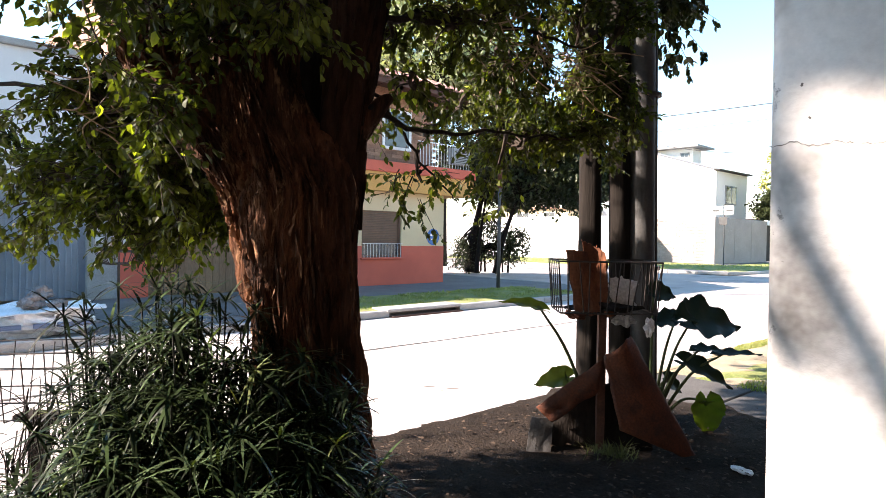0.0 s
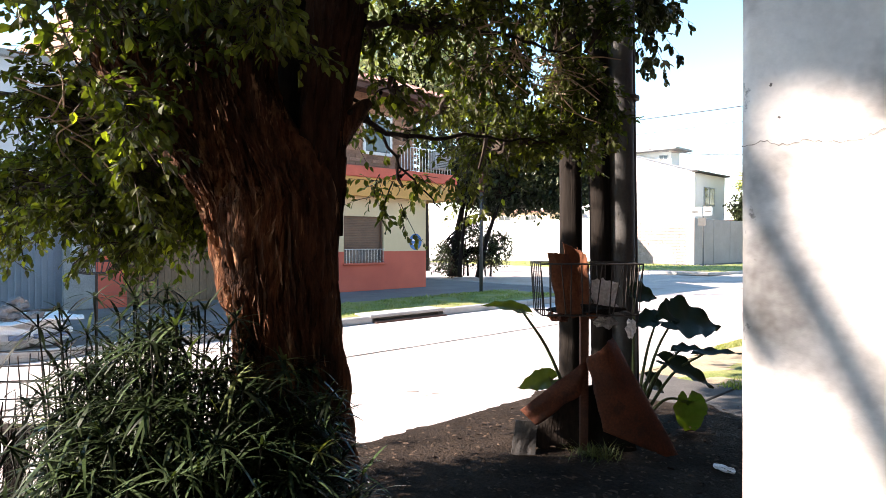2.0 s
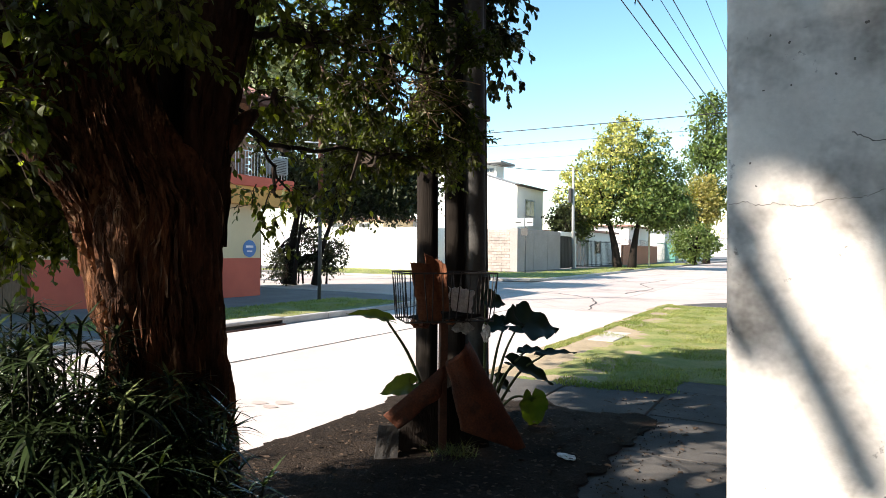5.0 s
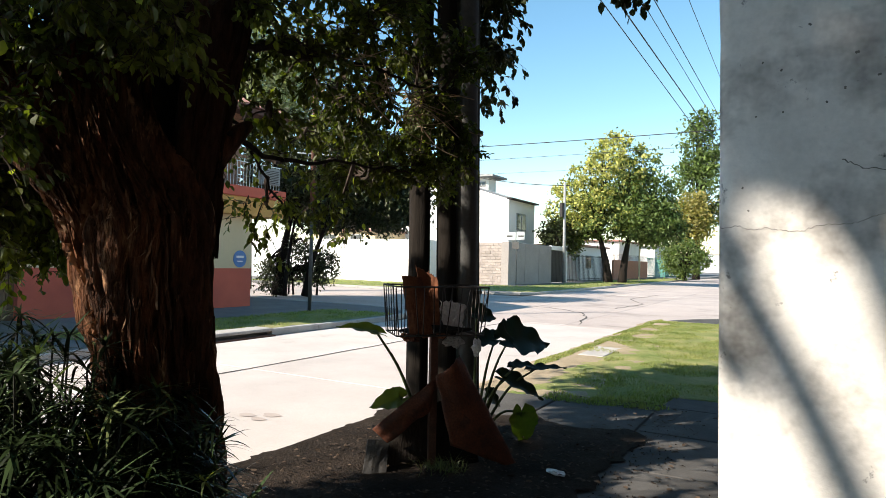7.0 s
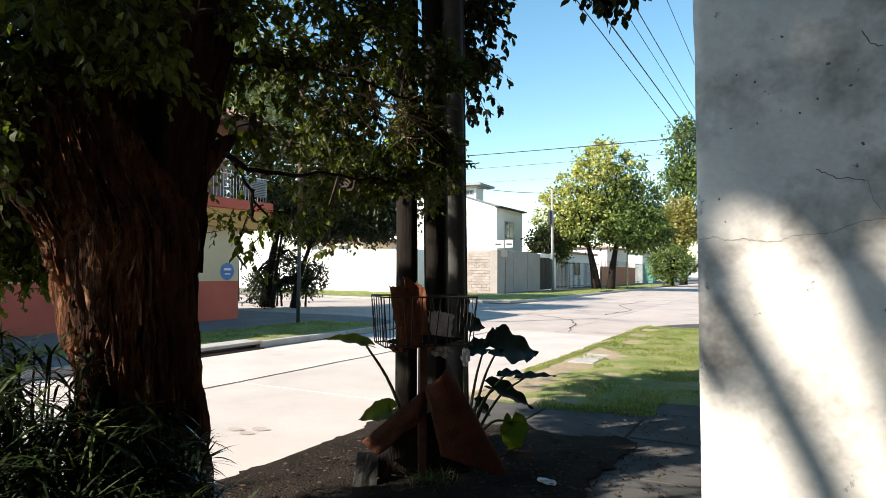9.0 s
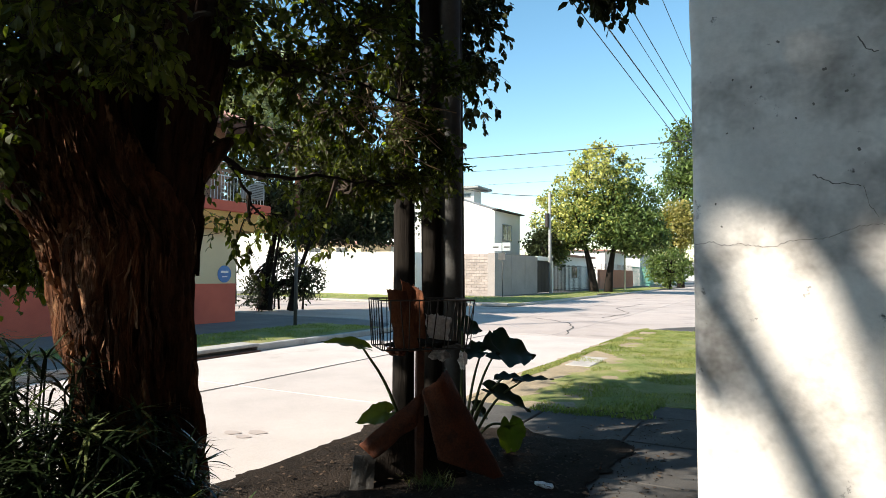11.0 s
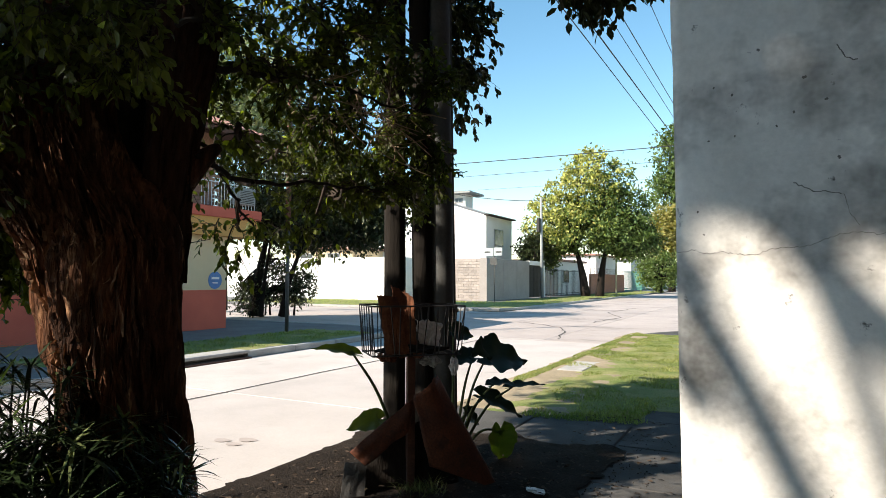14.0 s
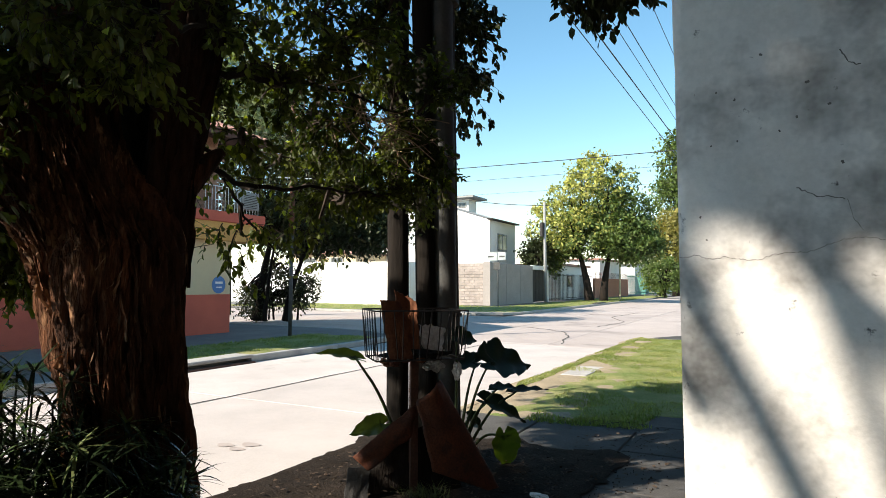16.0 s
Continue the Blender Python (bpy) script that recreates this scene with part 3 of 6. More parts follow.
def wall_with_holes(y0, y1, z0, z1, holes, x0, x1):
    """A wall in the plane of x, from x0 back to x1, cut by holes (y0, y1, z0, z1)."""
    ys = sorted({y0, y1, *[h[0] for h in holes], *[h[1] for h in holes]})
    zs = sorted({z0, z1, *[h[2] for h in holes], *[h[3] for h in holes]})
    g = Geo()
    for a, b in zip(ys, ys[1:]):
        for c, d in zip(zs, zs[1:]):
            if not any(h[0] <= a and b <= h[1] and h[2] <= c and d <= h[3] for h in holes):
                g.box(x1, x0, a, b, c, d)
    return g.weld()


part("dado", wall_with_holes(7.6, 14.6, -0.01, 1.2, [(WIN[0], WIN[1], WIN[2], 1.2)], HX + 0.015, HX - 0.25), M_ORANGE, house, "salmon-red painted lower wall")
part("wall", wall_with_holes(7.6, 14.6, 1.2, 3.45, [(WIN[0], WIN[1], 1.2, WIN[3])], HX, HX - 0.25), M_BEIGE, house, "cream painted wall")
part("side_dado", Geo().box(-24, HX - 0.25, 14.35, 14.615, -0.01, 1.2), M_ORANGE, house)
part("side_wall", Geo().box(-24, HX - 0.25, 14.35, 14.6, 1.2, 3.45), M_BEIGE, house)
part("back_wall", Geo().box(-24, -23.8, 5.1, 14.35, -0.01, 3.45), M_BEIGE, house)
pil = part("pilaster", Geo().box(HX - 0.3, HX + 0.03, 4.47, 5.11, 1.2, 3.45), M_BEIGE, house)
part("pilaster_base", Geo().box(HX - 0.3, HX + 0.045, 4.465, 5.115, -0.01, 1.2), M_ORANGE, house, "salmon-red base")
part("lintel", Geo().box(HX - 0.3, HX, 5.11, 7.6, 2.45, 3.45), M_BEIGE, house)
part("wall_cap", Geo().block(HX - 0.3, HX + 0.12, 5.0, 7.6, 2.36, 2.5, 0.02), M_BEIGE, house)
# balcony slab with its red rim
part("balcony_slab", Geo().block(-24, HX + 0.35, 7.0, 15.75, 3.45, 3.78, 0.02), M_ORANGE, house, "salmon-red slab rim")
# ochre band reaches lower to paint the warm bounce on the wall
part("balcony_soffit", Geo().box(-23.9, HX + 0.30, 7.1, 15.7, 2.88, 3.448), M_OCHRE, house, "ochre beam, deepened to carry the warm bounced light under the slab")
# upper storey
part("upper_wall", Geo().box(-23.5, HX - 0.6, 7.2, 14.5, 3.78, 6.3), M_BRICKW, house, "exposed brick upper wall")
for r in range(22):
    for k in range(12):
        if r * 12 + k < 260:
            y0 = 9.2 + 0.45 * k + (0.22 if r % 2 else 0)
            part("brick", Geo().block(HX - 0.6, HX - 0.588, y0, y0 + 0.43, 3.82 + 0.113 * r, 3.82 + 0.113 * r + 0.1, 0.005), M_BRICKW, house)
uw = part("upper_window", Geo().block(HX - 0.59, HX - 0.555, 12.4, 13.6, 4.3, 5.6, 0.01), M_WHITE, house)
part("pane", Geo().box(HX - 0.555, HX - 0.55, 12.5, 13.5, 4.4, 5.5), M_GLASS, uw)
for k in range(18):
    part("railing_bar", Geo().tube([(HX + 0.25, 13.3 + 0.13 * k, 3.78), (HX + 0.25, 13.3 + 0.13 * k, 4.55)], 0.009, 5), M_WHITE, house)
part("handrail", Geo().tube([(HX + 0.25, 13.2, 4.55), (HX + 0.25, 15.6, 4.55)], 0.016, 6), M_WHITE, house)
ac = part("air_conditioner", Geo().block(HX + 0.0, HX + 0.3, 14.75, 15.5, 3.95, 4.5, 0.02), M_GREYC, house)
for k in range(8):
    part("grille_bar", Geo().box(HX + 0.302, HX + 0.31, 14.83, 15.42, 4.0 + 0.055 * k, 4.02 + 0.055 * k), M_IRON, ac)
# roof: timber eave and clay tiles
EAVE, RIDGE = 6.25, 8.1
part("eave_board", Geo().block(HX + 0.38, HX + 0.46, 6.7, 15.66, 6.08, 6.28, 0.01), M_EAVE, house)
part("eave_side", Geo().box(-24, HX + 0.4, 15.5, 15.6, 6.05, 6.3), M_EAVE, house)
part("eave_soffit", Geo().box(-23.5, HX + 0.4, 6.8, 15.6, 6.24, 6.27), M_EAVE, house)
slope = math.atan2(RIDGE - EAVE, 4.9)
roof = part("roof", Geo().add([(HX + 0.5, 6.6, EAVE), (HX + 0.5, 15.7, EAVE), (-19.8, 15.7, RIDGE), (-19.8, 6.6, RIDGE), (-24.3, 15.7, EAVE), (-24.3, 6.6, EAVE)],
                              [(0, 1, 2, 3), (3, 2, 4, 5), (1, 4, 2), (0, 3, 5)]), M_TILE, house)
tl, tr = 0.40, 0.105
tv, tf = [], []
for e, rr, lift in ((0, tr, 0.022), (1, tr * 0.86, 0.0)):
    for k in range(6):
        a = math.pi * k / 5
        tv.append((-e * tl, math.cos(a) * rr, math.sin(a) * rr * 0.75 + lift))
tf = [(k, k + 1, k + 7, k + 6) for k in range(5)] + [(0, 5, 11, 6), (5, 4, 3, 2, 1, 0)]
tile_mesh = Geo().add(tv, tf).mesh("roof_tile", M_TILE)
for r in range(10):
    for k in range(30):
        t = new("roof_tile", tile_mesh)
        t.parent = roof
        x = HX + 0.52 - r * 0.33 * math.cos(slope)
        t.matrix_local = Matrix.Translation(Vector((x, 9.0 + 0.225 * k, EAVE + 0.012 + r * 0.33 * math.sin(slope)))) @ Matrix.Rotation(slope + rng.uniform(-0.02, 0.02), 4, "Y") @ Matrix.Rotation(rng.uniform(-0.02, 0.02), 4, "Z")
        t.location -= roof.parent.location + roof.location
rest = Geo()
for r in range(10):
    for k in range(10):
        m = Matrix.Translation((HX + 0.52 - r * 0.33 * math.cos(slope), 6.75 + 0.225 * k, EAVE + 0.012 + r * 0.33 * math.sin(slope))) @ Matrix.Rotation(slope, 4, "Y")
        rest.add([m @ Vector(p) for p in tv], tf)
part("tile_rest", rest, M_TILE, house, kind="stuff")
# ground-floor window with a roller shutter and a grille
win = part("window", wall_with_holes(WIN[0], WIN[1], WIN[2], WIN[3], [(WIN[0] + 0.07, WIN[1] - 0.07, WIN[2] + 0.07, WIN[3] - 0.07)], HX - 0.06, HX - 0.14), M_SHUTTER, house, "brown window frame")
part("pane", Geo().box(HX - 0.13, HX - 0.12, WIN[0] + 0.07, WIN[1] - 0.07, WIN[2] + 0.07, WIN[3] - 0.07), M_GLASS, win)
for k in range(18):
    z = WIN[3] - 0.08 - 0.052 * k
    part("shutter_slat", Geo().block(HX - 0.118, HX - 0.10, WIN[0] + 0.07, WIN[1] - 0.07, z - 0.048, z, 0.006), M_SHUTTER, win)
part("sill", Geo().block(HX - 0.1, HX + 0.08, WIN[0] - 0.05, WIN[1] + 0.05, WIN[2] - 0.06, WIN[2], 0.01), M_ORANGE, win)
for k in range(13):
    y0 = WIN[0] + 0.06 + 0.118 * k
    part("grille_bar", Geo().tube([(HX + 0.05, y0, WIN[2]), (HX + 0.05, y0, WIN[2] + 0.42)], 0.008, 5), M_WHITE, win)
part("grille_rail", Geo().tube([(HX + 0.05, WIN[0], WIN[2] + 0.42), (HX + 0.05, WIN[1], WIN[2] + 0.42)], 0.01, 5), M_WHITE, win)
# garage door of planks with an iron scroll grille beside it
gd = part("garage_door", Geo().box(HX - 0.2, HX - 0.16, GAR[0], 7.6, -0.01, 2.45), M_WOOD, house, "brown wooden garage door")
for k in range(14):
    y0 = GAR[0] + 0.02 + 0.174 * k
    part("plank", Geo().block(HX - 0.16, HX - 0.14, y0, y0 + 0.165, 0.03, 2.35, 0.008), M_WOOD, gd)
gate_x = HX - 0.06
scroll = part("scroll_grille", Geo().tube([(gate_x, 5.5, 0), (gate_x, 5.5, 2.3)], 0.016, 5), M_IRON, gd, "black wrought-iron scroll")
part("grille_bar", Geo().tube([(gate_x, 5.85, 0), (gate_x, 5.85, 2.3)], 0.016, 5), M_IRON, scroll)
for z in (0.7, 1.0, 1.3, 1.6):
    part("ring", Geo().tube([(gate_x, 5.67 + 0.14 * math.cos(a * 0.5236), z + 0.14 * math.sin(a * 0.5236)) for a in range(13)], 0.01, 5), M_IRON, scroll)


def disc(g, c, r, axis_x=0.012, n=24):
    vs = [(c[0], c[1] + r * math.cos(6.2832 * k / n), c[2] + r * math.sin(6.2832 * k / n)) for k in range(n)]
    vs += [(x + axis_x, y_, z) for x, y_, z in vs]
    return g.add(vs, [tuple(range(n, 2 * n)), tuple(reversed(range(n)))] + [(k, (k + 1) % n, n + (k + 1) % n, n + k) for k in range(n)])


plaque = thing("plaque", "round blue enamel plaque on the cream wall", "plaque", (HX + 0.01, 14.13, 1.5))
part("plate", disc(Geo(), (HX + 0.002, 14.13, 1.5), 0.27), M_BLUE, plaque)
part("emblem", Geo().box(HX + 0.015, HX + 0.019, 13.98, 14.28, 1.53, 1.6), M_WHITE, plaque, "white bar")
part("emblem", Geo().box(HX + 0.015, HX + 0.019, 14.02, 14.24, 1.4, 1.44), M_WHITE, plaque, "white bar")

# ---- neighbouring pale house with a corrugated gate ----
nb = thing("house", "pale grey two-storey house with a corrugated metal gate", "house", (-19, 0, 0))
part("wall", Geo().box(-24, HX - 0.1, -1.0, 4.4, 2.6, 5.3), M_PALE, nb)
part("lower_wall", Geo().box(-24, HX - 0.4, -14, 4.4, -0.01, 2.6), M_PALE, nb)
part("parapet", Geo().block(-24, HX, -1.0, 4.42, 5.3, 5.45, 0.02), M_GREYC, nb)
# added taller wing out of view, its height set by the shadow it casts
part("tall_wing", Geo().box(-24, HX - 0.1, -14, -1.0, 2.6, 6.2), M_PALE, nb)
part("gate_post", Geo().block(HX - 0.35, HX + 0.06, 3.83, 4.45, -0.01, 2.6, 0.02), M_GREYC, nb, "grey concrete gate post")
gate = part("gate", Geo().box(HX - 0.14, HX - 0.1, -3.2, 3.83, 0.05, 2.45), M_BLUEG, nb, "blue-grey corrugated metal gate")
for k in range(58):
    y0 = -3.15 + 0.12 * k
    part("rib", Geo().tube([(HX - 0.09, y0, 0.06), (HX - 0.09, y0, 2.44)], 0.022, 5), M_BLUEG, gate)
for y0, z0 in ((4.05, 1.3), (4.62, 1.33), (4.9, 1.33)):
    mb = thing("meter_box", "small grey metal meter box with a pale door", "meter box", (HX + 0.06, y0, z0), group="meter boxes")
    x = HX + (0.06 if y0 < 4.4 else 0.03)
    part("case", Geo().block(x, x + 0.07, y0 - 0.12, y0 + 0.12, z0 - 0.14, z0 + 0.14, 0.01), M_GREYC, mb)
    part("door", Geo().block(x + 0.07, x + 0.08, y0 - 0.08, y0 + 0.08, z0 - 0.09, z0 + 0.09, 0.004), M_PALE, mb)
tall = thing("house", "narrow brick tower wall between the houses", "house", (-20, 5.7, 0))
part("wall", Geo().box(-23, HX - 0.31, 4.45, 7.15, 2.5, 7.3), M_BRICKW, tall)
part("roof", Geo().add([(HX + 0.0, 4.2, 7.3), (HX + 0.0, 7.4, 7.3), (-19.5, 7.4, 9.0), (-19.5, 4.2, 9.0)], [(0, 1, 2, 3)]), M_TILE, tall)

# ---- corner plot beyond the side street ----
WX, WY = -17.73, 41.17
plot = thing("garden_wall", "white and grey boundary wall of the corner plot", "wall", (WX, WY, 0), kind="structure")
part("white_wall", Geo().block(-45, -23.0, WY - 3.2, WY - 3.0, -0.01, 3.1, 0.02), M_WALLW, plot, "sunlit white painted wall")
part("return_wall", Geo().box(-23.2, -23.0, WY - 3.0, WY, -0.01, 3.1), M_WALLW, plot)
part("block_wall", Geo().box(-23.0, WX - 0.55, WY + 0.02, WY + 0.2, -0.01, 3.02), M_BLOCKW, plot, "pinkish split-face block wall")
for r in range(15):
    for k in range(12):
        x0 = -23.0 + 0.405 * k + (0.2 if r % 2 else 0)
        part("block", Geo().block(x0, min(x0 + 0.395, WX - 0.55), WY - rng.uniform(0.0, 0.018), WY + 0.02, 0.2 * r, 0.2 * r + 0.19, 0.012), M_BLOCKW, plot)
part("corner_post", Geo().block(WX - 0.55, WX, WY - 0.06, WY + 0.3, -0.01, 3.1, 0.02), M_WALLG, plot)
part("street_wall", Geo().block(WX - 0.2, WX, WY + 0.3, 50.0, -0.01, 3.06, 0.02), M_WALLG, plot, "grey rendered street wall")
for yy in (44.2, 47.1):
    part("wall_pier", Geo().block(WX - 0.2, WX + 0.02, yy, yy + 0.2, -0.01, 3.06, 0.02), M_WALLG, plot)
gate2 = thing("gate", "dark metal gate beside the grey street wall", "gate", (WX, 52, 0), kind="structure")
for k in range(9):
    part("gate_board", Geo().block(WX - 0.1, WX - 0.05, 50.15 + 0.36 * k, 50.47 + 0.36 * k, 0.05, 2.7, 0.01), M_DARKG, gate2)
part("gate_post", Geo().block(WX - 0.25, WX + 0.05, 53.5, 54.0, -0.01, 3.2, 0.02), M_WALLW, gate2, "white gate post")
part("gate_lintel", Geo().block(WX - 0.25, WX + 0.05, 50.0, 54.0, 2.75, 3.1, 0.02), M_WALLW, gate2, "white lintel")


def far_house(label, x0, x1, y0, y1, z1, wallm, windows, roofm=None, side=0.0, overhang=0.35):
    h = thing("house", label, "house", ((x0 + x1) / 2, (y0 + y1) / 2, 0))
    part("wall", Geo().box(x0, x1, y0, y1, -0.01, z1), wallm, h)
    part("roof", Geo().block(x0 - overhang, x1 + overhang, y0 - overhang, y1 + overhang, z1, z1 + 0.22, 0.03), roofm or M_GREYC, h)
    for (face, a, b, c, d) in windows:
        if face == "y":
            w = part("window", Geo().block(a, b, y0 - 0.06, y0 + 0.02, c, d, 0.02), M_GREYC, h)
            part("pane", Geo().box(a + 0.09, (a + b) / 2 - 0.03, y0 - 0.066, y0 - 0.06, c + 0.09, d - 0.09), M_GLASS, w)
            part("pane", Geo().box((a + b) / 2 + 0.03, b - 0.09, y0 - 0.066, y0 - 0.06, c + 0.09, d - 0.09), M_GLASS, w)
        else:
            w = part("window", Geo().block(x1 - 0.02, x1 + 0.06, a, b, c, d, 0.02), M_GREYC, h)
            part("pane", Geo().box(x1 + 0.06, x1 + 0.066, a + 0.09, (a + b) / 2 - 0.04, c + 0.09, d - 0.09), M_GLASS, w)
            part("pane", Geo().box(x1 + 0.06, x1 + 0.066, (a + b) / 2 + 0.04, b - 0.09, c + 0.09, d - 0.09), M_GLASS, w)
    return h


wh = thing("house", "white gabled two-storey house behind the corner wall", "house", (-30, 58, 0))
part("wall", Geo().add([(-40, 52, 0), (-22.5, 52, 0), (-22.5, 52, 7.3), (-31, 52, 10.0), (-40, 52, 7.0), (-40, 58.3, 0), (-22.5, 58.3, 0), (-22.5, 58.3, 7.3), (-31, 58.3, 10.0), (-40, 58.3, 7.0)],
                       [(0, 1, 2, 3, 4), (9, 8, 7, 6, 5), (1, 6, 7, 2), (0, 4, 9, 5)]), M_WALLW, wh)
part("roof", Geo().add([(-22.45, 51.95, 7.34), (-31, 51.95, 10.06), (-31, 58.4, 10.06), (-22.45, 58.4, 7.34), (-40.1, 51.95, 7.0), (-40.1, 58.4, 7.0)], [(0, 3, 2, 1), (1, 2, 5, 4)]), M_GREYC, wh)
far_house("tall white house with a small attic window", -44, -27.7, 58.6, 60.4, 10.3, M_WALLW, [("y", -28.9, -28.0, 9.4, 9.9)], M_GREYC, overhang=0.9)
far_house("low pale house behind the white corner wall", -41, -33.5, 47, 53, 4.2, M_BEIGE, [("y", -39.5, -38.0, 2.9, 3.9), ("y", -36.3, -34.9, 2.9, 3.9)], M_TILE)
far_house("low white house with a red tiled roof", -26, -19.0, 62, 72, 3.4, M_WALLW, [("x", 64, 66, 1.2, 2.5)], M_TILE)
far_house("low white house behind the brick fence", -28, -19.5, 80, 92, 4.6, M_WALLW, [("y", -24, -22.5, 1.5, 2.8)], M_TILE)
far_house("pale house far along the street", -27, -19, 100, 112, 4.5, M_PALE, [("y", -24, -22.5, 1.5, 2.8)], M_GREYC)
far_house("white row house at the far end of the street", -27, -18.5, 118, 150, 4.0, M_WALLW, [("y", -23, -21.5, 1.4, 2.6)], M_TILE)

iron_fence = thing("fence", "dark iron railing before the low white house", "fence", (WX, 57, 0), group="street fences")
for k in range(36):
    part("fence_bar", Geo().tube([(WX, 54.1 + 0.42 * k, 0), (WX, 54.1 + 0.42 * k, 2.5)], 0.025, 4), M_IRON, iron_fence)
for z in (0.2, 2.35):
    part("fence_rail", Geo().box(WX - 0.02, WX + 0.02, 54.0, 69.4, z, z + 0.05), M_IRON, iron_fence)
brick_fence = thing("fence", "low red brick fence with a dark railing", "fence", (WX, 70, 0), group="street fences")
part("base", Geo().block(WX - 0.12, WX + 0.12, 70.0, 88, -0.01, 2.2, 0.02), M_BRICKF, brick_fence)
for k in range(30):
    part("fence_bar", Geo().tube([(WX, 70.2 + 0.6 * k, 2.2), (WX, 70.2 + 0.6 * k, 2.9)], 0.03, 4), M_IRON, brick_fence)
green_fence = thing("fence", "green painted railing along the verge", "fence", (WX, 95, 0), group="street fences")
for k in range(60):
    part("fence_bar", Geo().tube([(WX, 88.4 + 0.65 * k, 0), (WX, 88.4 + 0.65 * k, 2.8)], 0.05, 4), M_GREENF, green_fence)
for z in (0.3, 2.6):
    part("fence_rail", Geo().box(WX - 0.03, WX + 0.03, 88.2, 127.4, z, z + 0.08), M_GREENF, green_fence)

hw_ = part("window", Geo().block(-22.52, -22.44, 53.76, 55.98, 4.6, 6.2, 0.02), M_GREYC, wh)
for a in (53.88, 54.95):
    part("pane", Geo().box(-22.44, -22.434, a, a + 0.92, 4.7, 6.1), M_GLASS, hw_)
part("eave", Geo().block(-22.6, -22.1, 51.7, 58.5, 7.28, 7.42, 0.02), M_DARKG, wh, "dark eave")
# plain houses close the street behind and beside the camera
# two added dark walls out of view, placed to cut sky and bounce light
far_house("added unseen dark wall behind the pillar that blocks sky light", 1.3, 12, -14, 19, 6.5, M_BRICKD, [])
far_house("added unseen dark wall behind the viewer that blocks sky light", -0.45, 1.3, -12, -1.9, 6.5, M_BRICKD, [], overhang=0.05)
far_house("plain low house far behind on the pavement side", -14, 2, -40, -30, 5.0, M_PALE, [])
far_house("low houses closing the far end of the street", -60, 60, 230, 240, 6.0, M_PALE, [])

# ---- the big street tree ----
def bark_tube(path, radii, segs=40, lobes=5, ridge=0.16, seed=0.0, steps=10):
    """A gnarled stem: lobed rings with long fissures, along a smooth line."""
    pts = curve_pts(path, steps)
    rr = []
    for i in range(len(path) - 1):
        for k in range(steps):
            rr.append(radii[i] + (radii[i + 1] - radii[i]) * k / steps)
    rr.append(radii[-1])
    vs, fs = [], []
    side = Vector((1, 0, 0))
    for i, p in enumerate(pts):
        d = (pts[min(i + 1, len(pts) - 1)] - pts[max(i - 1, 0)]).normalized()
        side = (side - d * side.dot(d)).normalized()
        up = d.cross(side)
        for k in range(segs):
            a = 2 * math.pi * k / segs
            c, s = math.cos(a), math.sin(a)
            lob = 0.8 * ridge * noise.noise((c * lobes * 0.3 + seed, s * lobes * 0.3, i * 0.028))
            fl = abs(noise.noise((c * 2.3 + seed, s * 2.3, i * 0.014)))
            fis = ridge * (0.7 * min(0.45, fl * 1.6) - 0.2) - 0.35 * ridge * max(0, 0.5 - 4 * abs(noise.noise((c * 5.5 + seed, s * 5.5, i * 0.035 + 7))))
            fis += 0.16 * ridge * noise.noise((c * 14 + seed, s * 14, i * 0.12)) + 0.14 * ridge * noise.noise((c * 26, s * 26 + seed, i * 0.25))
            vs.append(p + (side * c + up * s) * rr[i] * (1 + lob + fis))
    for i in range(len(pts) - 1):
        for k in range(segs):
            j = (k + 1) % segs
            fs.append((i * segs + k, i * segs + j, (i + 1) * segs + j, (i + 1) * segs + k))
    fs.append(tuple(range((len(pts) - 1) * segs, len(pts) * segs)))
    return Geo().add(vs, fs)


tree = thing("tree", "broad street tree with red-brown fissured bark and small leaves", "tree", (-2.15, 1.42, 0))
FOOT, ACROSS, AWAY = Vector((-2.15, 1.42, 0)), Vector((0.695, 0.719, 0)), Vector((-0.719, 0.695, 0))


def by_tree(u, v, z):
    return FOOT + ACROSS * u + AWAY * v + Vector((0, 0, z))


def gnarled(name, rows, segs, ridge, seed, steps, material):
    """A trunk or limb through rows of (across, away, height, radius)."""
    return part(name, bark_tube([by_tree(u, v, z) for u, v, z, r in rows], [r for u, v, z, r in rows], segs, 5, ridge, seed, steps), material, tree, smooth=True)


TRUNK = [(0.045, 0, -0.05, 0.36), (0.04, 0, 0.35, 0.275), (0.04, 0, 0.735, 0.235), (0.03, 0, 1.1, 0.205), (0.0, 0, 1.43, 0.218), (-0.02, 0, 1.71, 0.235), (-0.125, 0, 1.95, 0.185), (-0.20, 0, 2.2, 0.155), (-0.20, 0, 2.54, 0.16), (-0.24, 0.02, 2.9, 0.15), (-0.3, 0.1, 3.6, 0.10), (-0.7, 0.4, 4.6, 0.05)]
LEFT_LIMB = [(-0.08, -0.02, 1.3, 0.11), (-0.20, -0.04, 1.71, 0.12), (-0.33, -0.05, 1.94, 0.12), (-0.46, -0.06, 2.08, 0.125), (-0.60, -0.06, 2.25, 0.125), (-0.68, -0.06, 2.53, 0.12), (-0.85, -0.02, 3.0, 0.11), (-1.2, 0.0, 3.7, 0.08), (-1.9, 0.05, 4.6, 0.04)]
